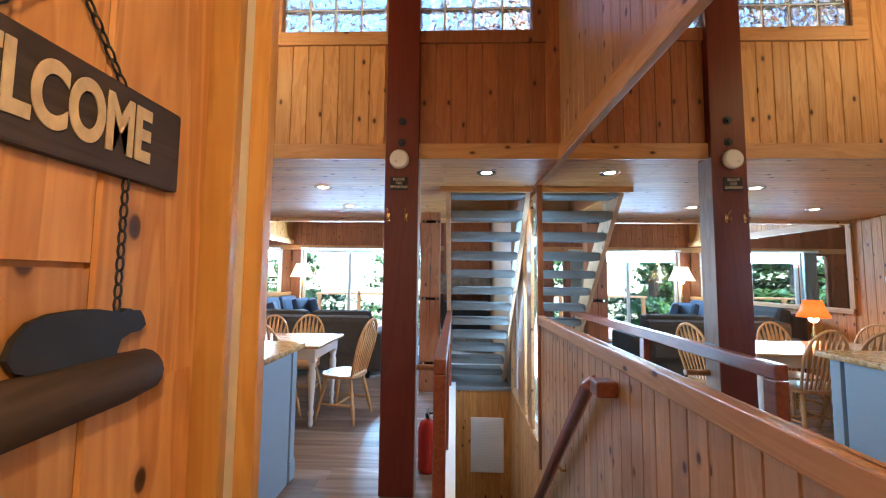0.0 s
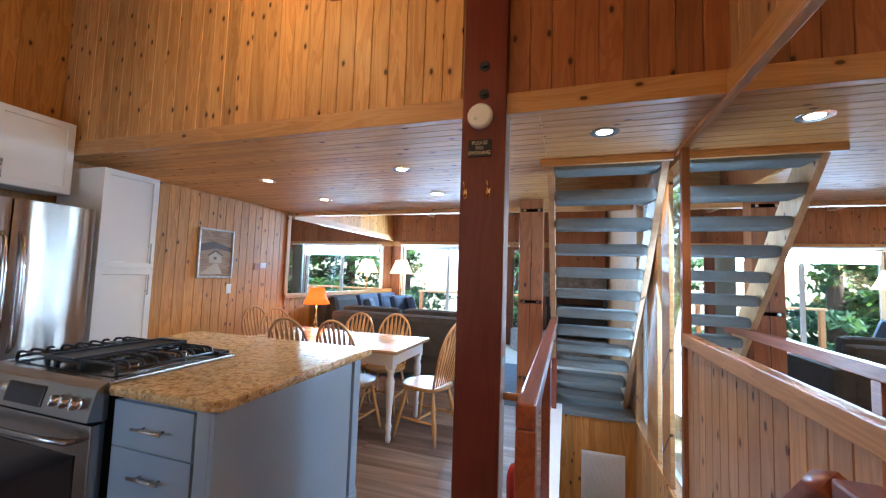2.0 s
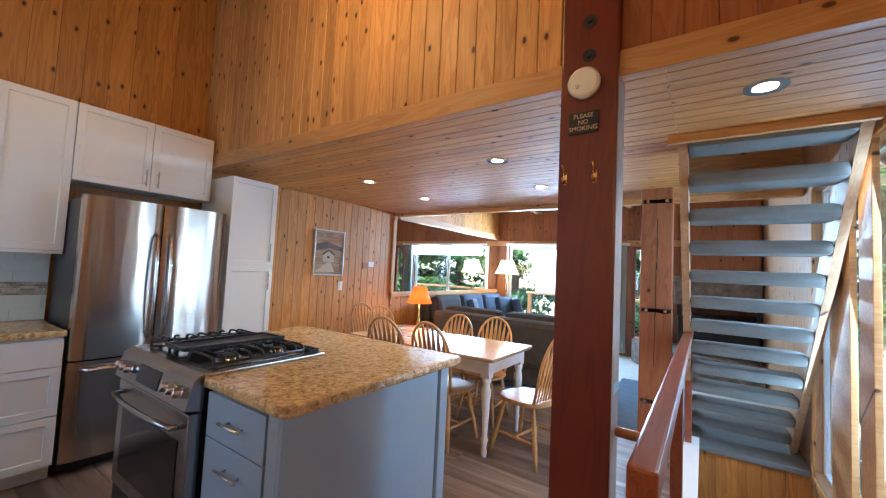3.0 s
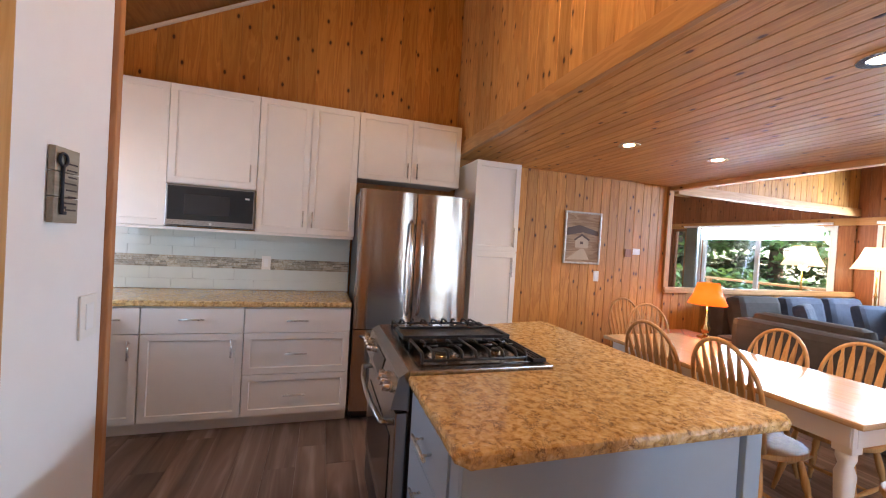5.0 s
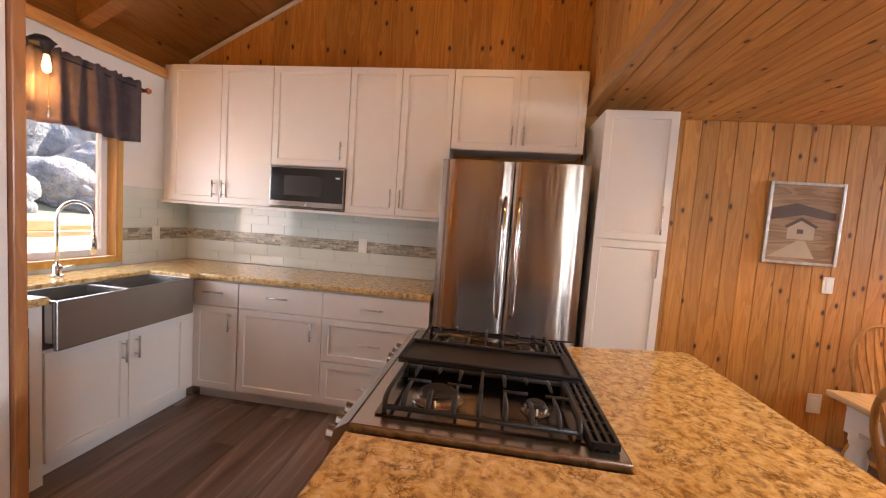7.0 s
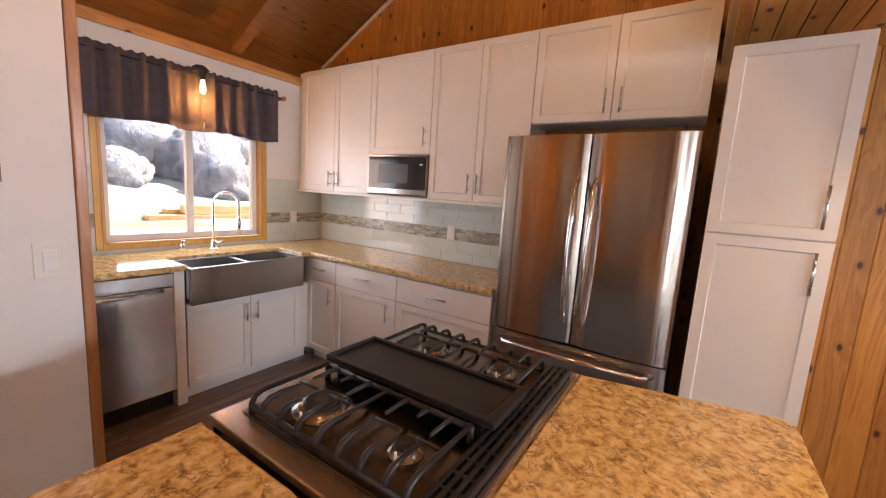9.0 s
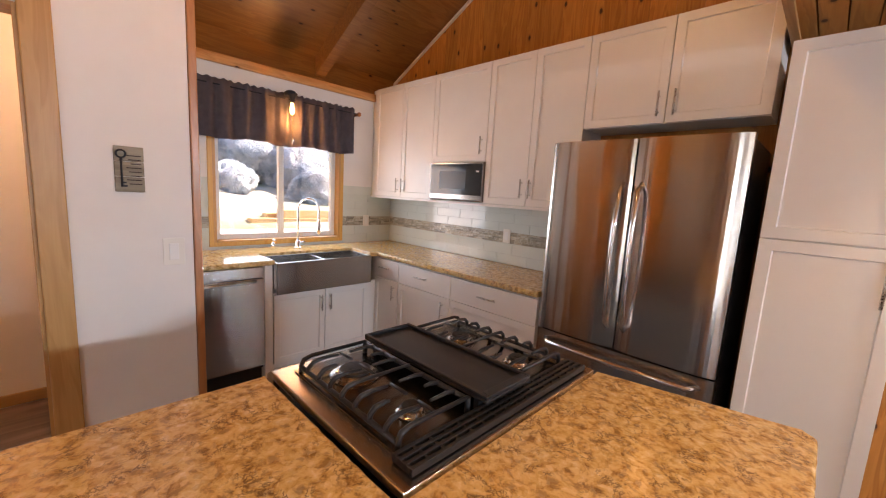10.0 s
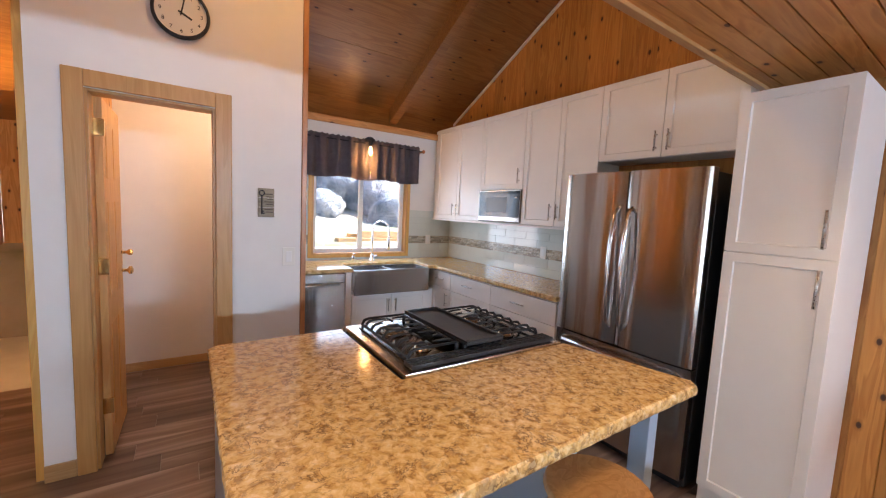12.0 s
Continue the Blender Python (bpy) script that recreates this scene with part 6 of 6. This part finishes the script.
GROUND = ground_mat()
g = B()
n = 60
far = 400
def gz(x, y):
    if y < S - 0.3:
        d = S - 0.3 - y
        return 0.55 + min(d, 60) * 0.16 + 0.4 * noise.noise((x * 0.3, y * 0.3, 0)) * min(1, d / 3)
    return -2.6 - 0.10 * max(0, y - N) if y > N else -2.45
ys = [-400, -200, -100, -60] + [-40 + i * 1.5 for i in range(26)] + [-0.8, 9.2, 14, 20, 30, 50, 90, 180, 400]
xs = [-400, -200, -90, -50] + [-30 + i * 1.5 for i in range(36)] + [30, 60, 120, 250, 400]
gv = [[g.verts.new((x, y, gz(x, y))) for y in ys] for x in xs]
for i in range(len(xs) - 1):
    for j in range(len(ys) - 1):
        g.faces.new((gv[i][j], gv[i + 1][j], gv[i + 1][j + 1], gv[i][j + 1])).smooth = True
setting("ground", g, GROUND, "pale sunlit sandy slope outdoors")
def rock_mat():
    """Weathered granite: pale and dark grey blotches, cracks and a rough broken face."""
    m, nodes, links, b = mat("granite_boulder")
    co = nodes.new("ShaderNodeTexCoord").outputs["Object"]
    n = noise_node(nodes, links, co, 1.3, 9, 0.72, 0.6)
    links.new(ramp(nodes, links, n, [(0.34, (0.10, 0.13, 0.165)), (0.45, (0.25, 0.295, 0.34)), (0.58, (0.45, 0.46, 0.47))]), b.inputs["Base Color"])
    b.inputs["Roughness"].default_value = 0.95
    bump(nodes, links, b, noise_node(nodes, links, co, 3.2, 6, 0.7), 1.0, 0.35)
    return m


ROCK = rock_mat()


def boulder(x, y, z, r, seed):
    b = thing("boulder", "pale grey rounded granite boulder on the sunlit slope", "boulder", "boulders on the slope", at=(x, y, z))
    bm = B()
    bmesh.ops.create_icosphere(bm, subdivisions=4, radius=r)
    for v in bm.verts:
        p = v.co * (0.9 / r)
        cells = noise.voronoi(p * 1.7 + Vector((seed, seed, 0)))[0]
        k = 1 + 0.40 * noise.noise(p + Vector((seed, 0, 0))) + 0.16 * cells[0] - 0.20 * math.exp(-9 * (cells[1] - cells[0])) + 0.07 * noise.noise(p * 6)
        v.co *= k
        v.co.z *= 0.8
    for f in bm.faces:
        f.smooth = True
    part("stone", bm, ROCK, b)


for i, (x, y, r) in enumerate(((-7.0, -9.0, 1.5), (-5.0, -8.0, 1.3), (-9.5, -11, 2.2), (-3.0, -9.5, 1.2), (-6.5, -12.5, 2.2), (-12.5, -12, 2.0), (-1.0, -12, 1.6), (-9.8, -7.5, 0.9), (-5.8, -5.2, 0.5), (-4.2, -5.8, 0.45), (-7.6, -6.0, 0.6), (-4.6, -10.5, 1.0), (-8.0, -15, 2.6), (-3.8, -14, 2.2), (-6.0, -6.6, 0.8))):
    boulder(x, y, gz(x, y) + r * 0.35, r * 1.2, i * 3.1)
LEAF = plain("pine_needles", (0.11, 0.21, 0.11), 0.7, vary=0.35, scale=3)
_n, _l = LEAF.node_tree.nodes, LEAF.node_tree.links
_t, _m = _n.new("ShaderNodeBsdfTranslucent"), _n.new("ShaderNodeMixShader")
_t.inputs["Color"].default_value = (0.14, 0.24, 0.05, 1)
_l.new(_n["Principled BSDF"].outputs[0], _m.inputs[1])
_l.new(_t.outputs[0], _m.inputs[2])
_l.new(_m.outputs[0], _n["Material Output"].inputs[0])
BARK = plain("bark", (0.12, 0.08, 0.055), 0.9, vary=0.3, scale=14, relief=0.5)


def tree(x, y, z, h, r, seed):
    t = thing("pine_tree", "green conifer with a tapered trunk outside the windows", "tree", "trees outside", at=(x, y, z))
    rng = random.Random(seed)
    part("trunk", tube(B(), [(0, 0, 0), (0.05, 0, h * 0.5), (0, 0.05, h)], [r * 0.11, r * 0.07, 0.03], 8), BARK, t)
    bm = B()
    limbs = B()
    for k in range(46):
        z0 = h * rng.uniform(0.18, 0.97)
        a = rng.uniform(0, 6.283)
        l = r * (1.05 - z0 / h) * rng.uniform(0.7, 1.2) + 0.2
        d = Vector((math.cos(a), math.sin(a), rng.uniform(-0.15, 0.25)))
        tube(limbs, [(0, 0, z0), d * l + Vector((0, 0, z0))], [0.03, 0.008], 5, False)
        for _ in range(120):
            q = d * l * rng.uniform(0.25, 1.05) + Vector((rng.gauss(0, 0.16), rng.gauss(0, 0.16), z0 + rng.gauss(0, 0.09)))
            u = Vector((rng.gauss(0, 1), rng.gauss(0, 1), rng.gauss(0, 0.6))).normalized()
            v = u.cross(Vector((0, 0, 1))).normalized() * 0.06
            u *= rng.uniform(0.09, 0.20)
            vs = [bm.verts.new(q + w) for w in (-u, v, u, -v)]
            bm.faces.new(vs)
    part("limbs", limbs, BARK, t)
    tagged(part("crown", bm, LEAF, t), kind="stuff")
    return t


t1 = tree(-6.5, 15.0, -3.2, 8.5, 2.9, 1)
for x, y, s in ((-2.6, 19.0, 0.9), (-10.5, 20.0, 1.0), (2.0, 17.5, 0.9), (-13.5, 17.0, 1.0), (-8.4, 16.5, 0.85), (-0.9, 16.0, 0.75), (3.4, 15.0, 1.05), (6.0, 18.0, 1.25), (5.0, 14.0, 0.9)):
    c = copy_thing(t1, pose(x, y, gz(x, y) - 0.3, 0, 0, x * 50))
    c.scale = (s * 1.5, s * 1.5, s * 1.1)
for x, y, s in ((-3.6, -8.5, 0.35), (-9.0, -9.0, 0.4)):
    c = copy_thing(t1, pose(x, y, gz(x, y) - 0.1, 0, 0, 70))
    c.scale = (s, s, s)
c = copy_thing(t1, pose(-6.8, -14.0, gz(-6.8, -14.0) - 0.3, 0, 0, 40))
deck = setting("ground_deck", slab((W - 0.5, N + 0.16, -0.12), (E + 0.5, N + 3.2, -0.04)), TIMBER, "weathered wooden deck outside the glass doors")
dr = thing("deck_railing", "wooden deck railing outside the glass doors", "railing")
part("top_rail", slab((W - 0.5, N + 3.05, 0.86), (E + 0.5, N + 3.17, 0.92), 0.01), TRIM_X, dr)
for i in range(5):
    x = W - 0.4 + i * 1.25
    part("post", slab((x - 0.05, N + 3.05, -0.04), (x + 0.05, N + 3.15, 1.0 if i == 1 else 0.858), 0.01), TRIM, dr)

setting("pavement", slab((-7.0, -2.9, 0.55), (-1.4, -0.9, 0.84), 0.01), plain("pale_paving", (0.50, 0.53, 0.56), 0.85, vary=0.1, scale=2.0, relief=0.3), "pale paved strip outside the kitchen window")
for x0, x1, y, z in ((-5.6, -3.65, -3.06, 0.84), (-5.9, -3.95, -3.30, 0.90), (-5.2, -4.1, -3.12, 0.965)):
    beam = thing("timber_beam", "rough sawn golden timber lying on the ground beyond the paving", "timber", "timbers outside the window", at=(x0, y, z))
    part("beam", box(B(), (0, -0.10, -0.25 if z < 0.95 else 0.0), (x1 - x0, 0.10, 0.12), 0.01), TRIM_X, beam)
tape = thing("tape_strip", "strip of pale blue tape stuck round the red post", "tape", at=(-0.775, 2.78, 0.98))
part("strip", slab((0.1174, -0.06, -0.02), (0.1185, 0.056, 0.02)), plain("blue_tape", (0.22, 0.34, 0.42), 0.7), tape)

# ---- pieces: floor planks and wall boards ----
def floor_planks():
    rng = random.Random(11)
    cache = {}
    w = 0.178
    y = S + 0.0
    while y < 5.6:
        x = W - rng.uniform(0, 1.1)
        while x < E:
            a, b = max(x, W), min(x + 1.22, E)
            x += 1.22
            lim = WELL[0] - 0.08 if y + w > WELL[2] else E
            b = min(b, lim)
            if b - a < 0.05:
                continue
            l = round(b - a, 2)
            if l not in cache:
                bm = slab((0.0008, 0.0008, -0.0115), (l - 0.0008, w - 0.0008, 0.0), 0)
                me = bpy.data.meshes.new("plank")
                bm.to_mesh(me)
                bm.free()
                me.materials.append(FLOORING)
                cache[l] = me
            ob = new("plank", cache[l])
            ob.location = (a, y, 0)
            ob.parent = floor
        y += w


floor_planks()
lay_planks()
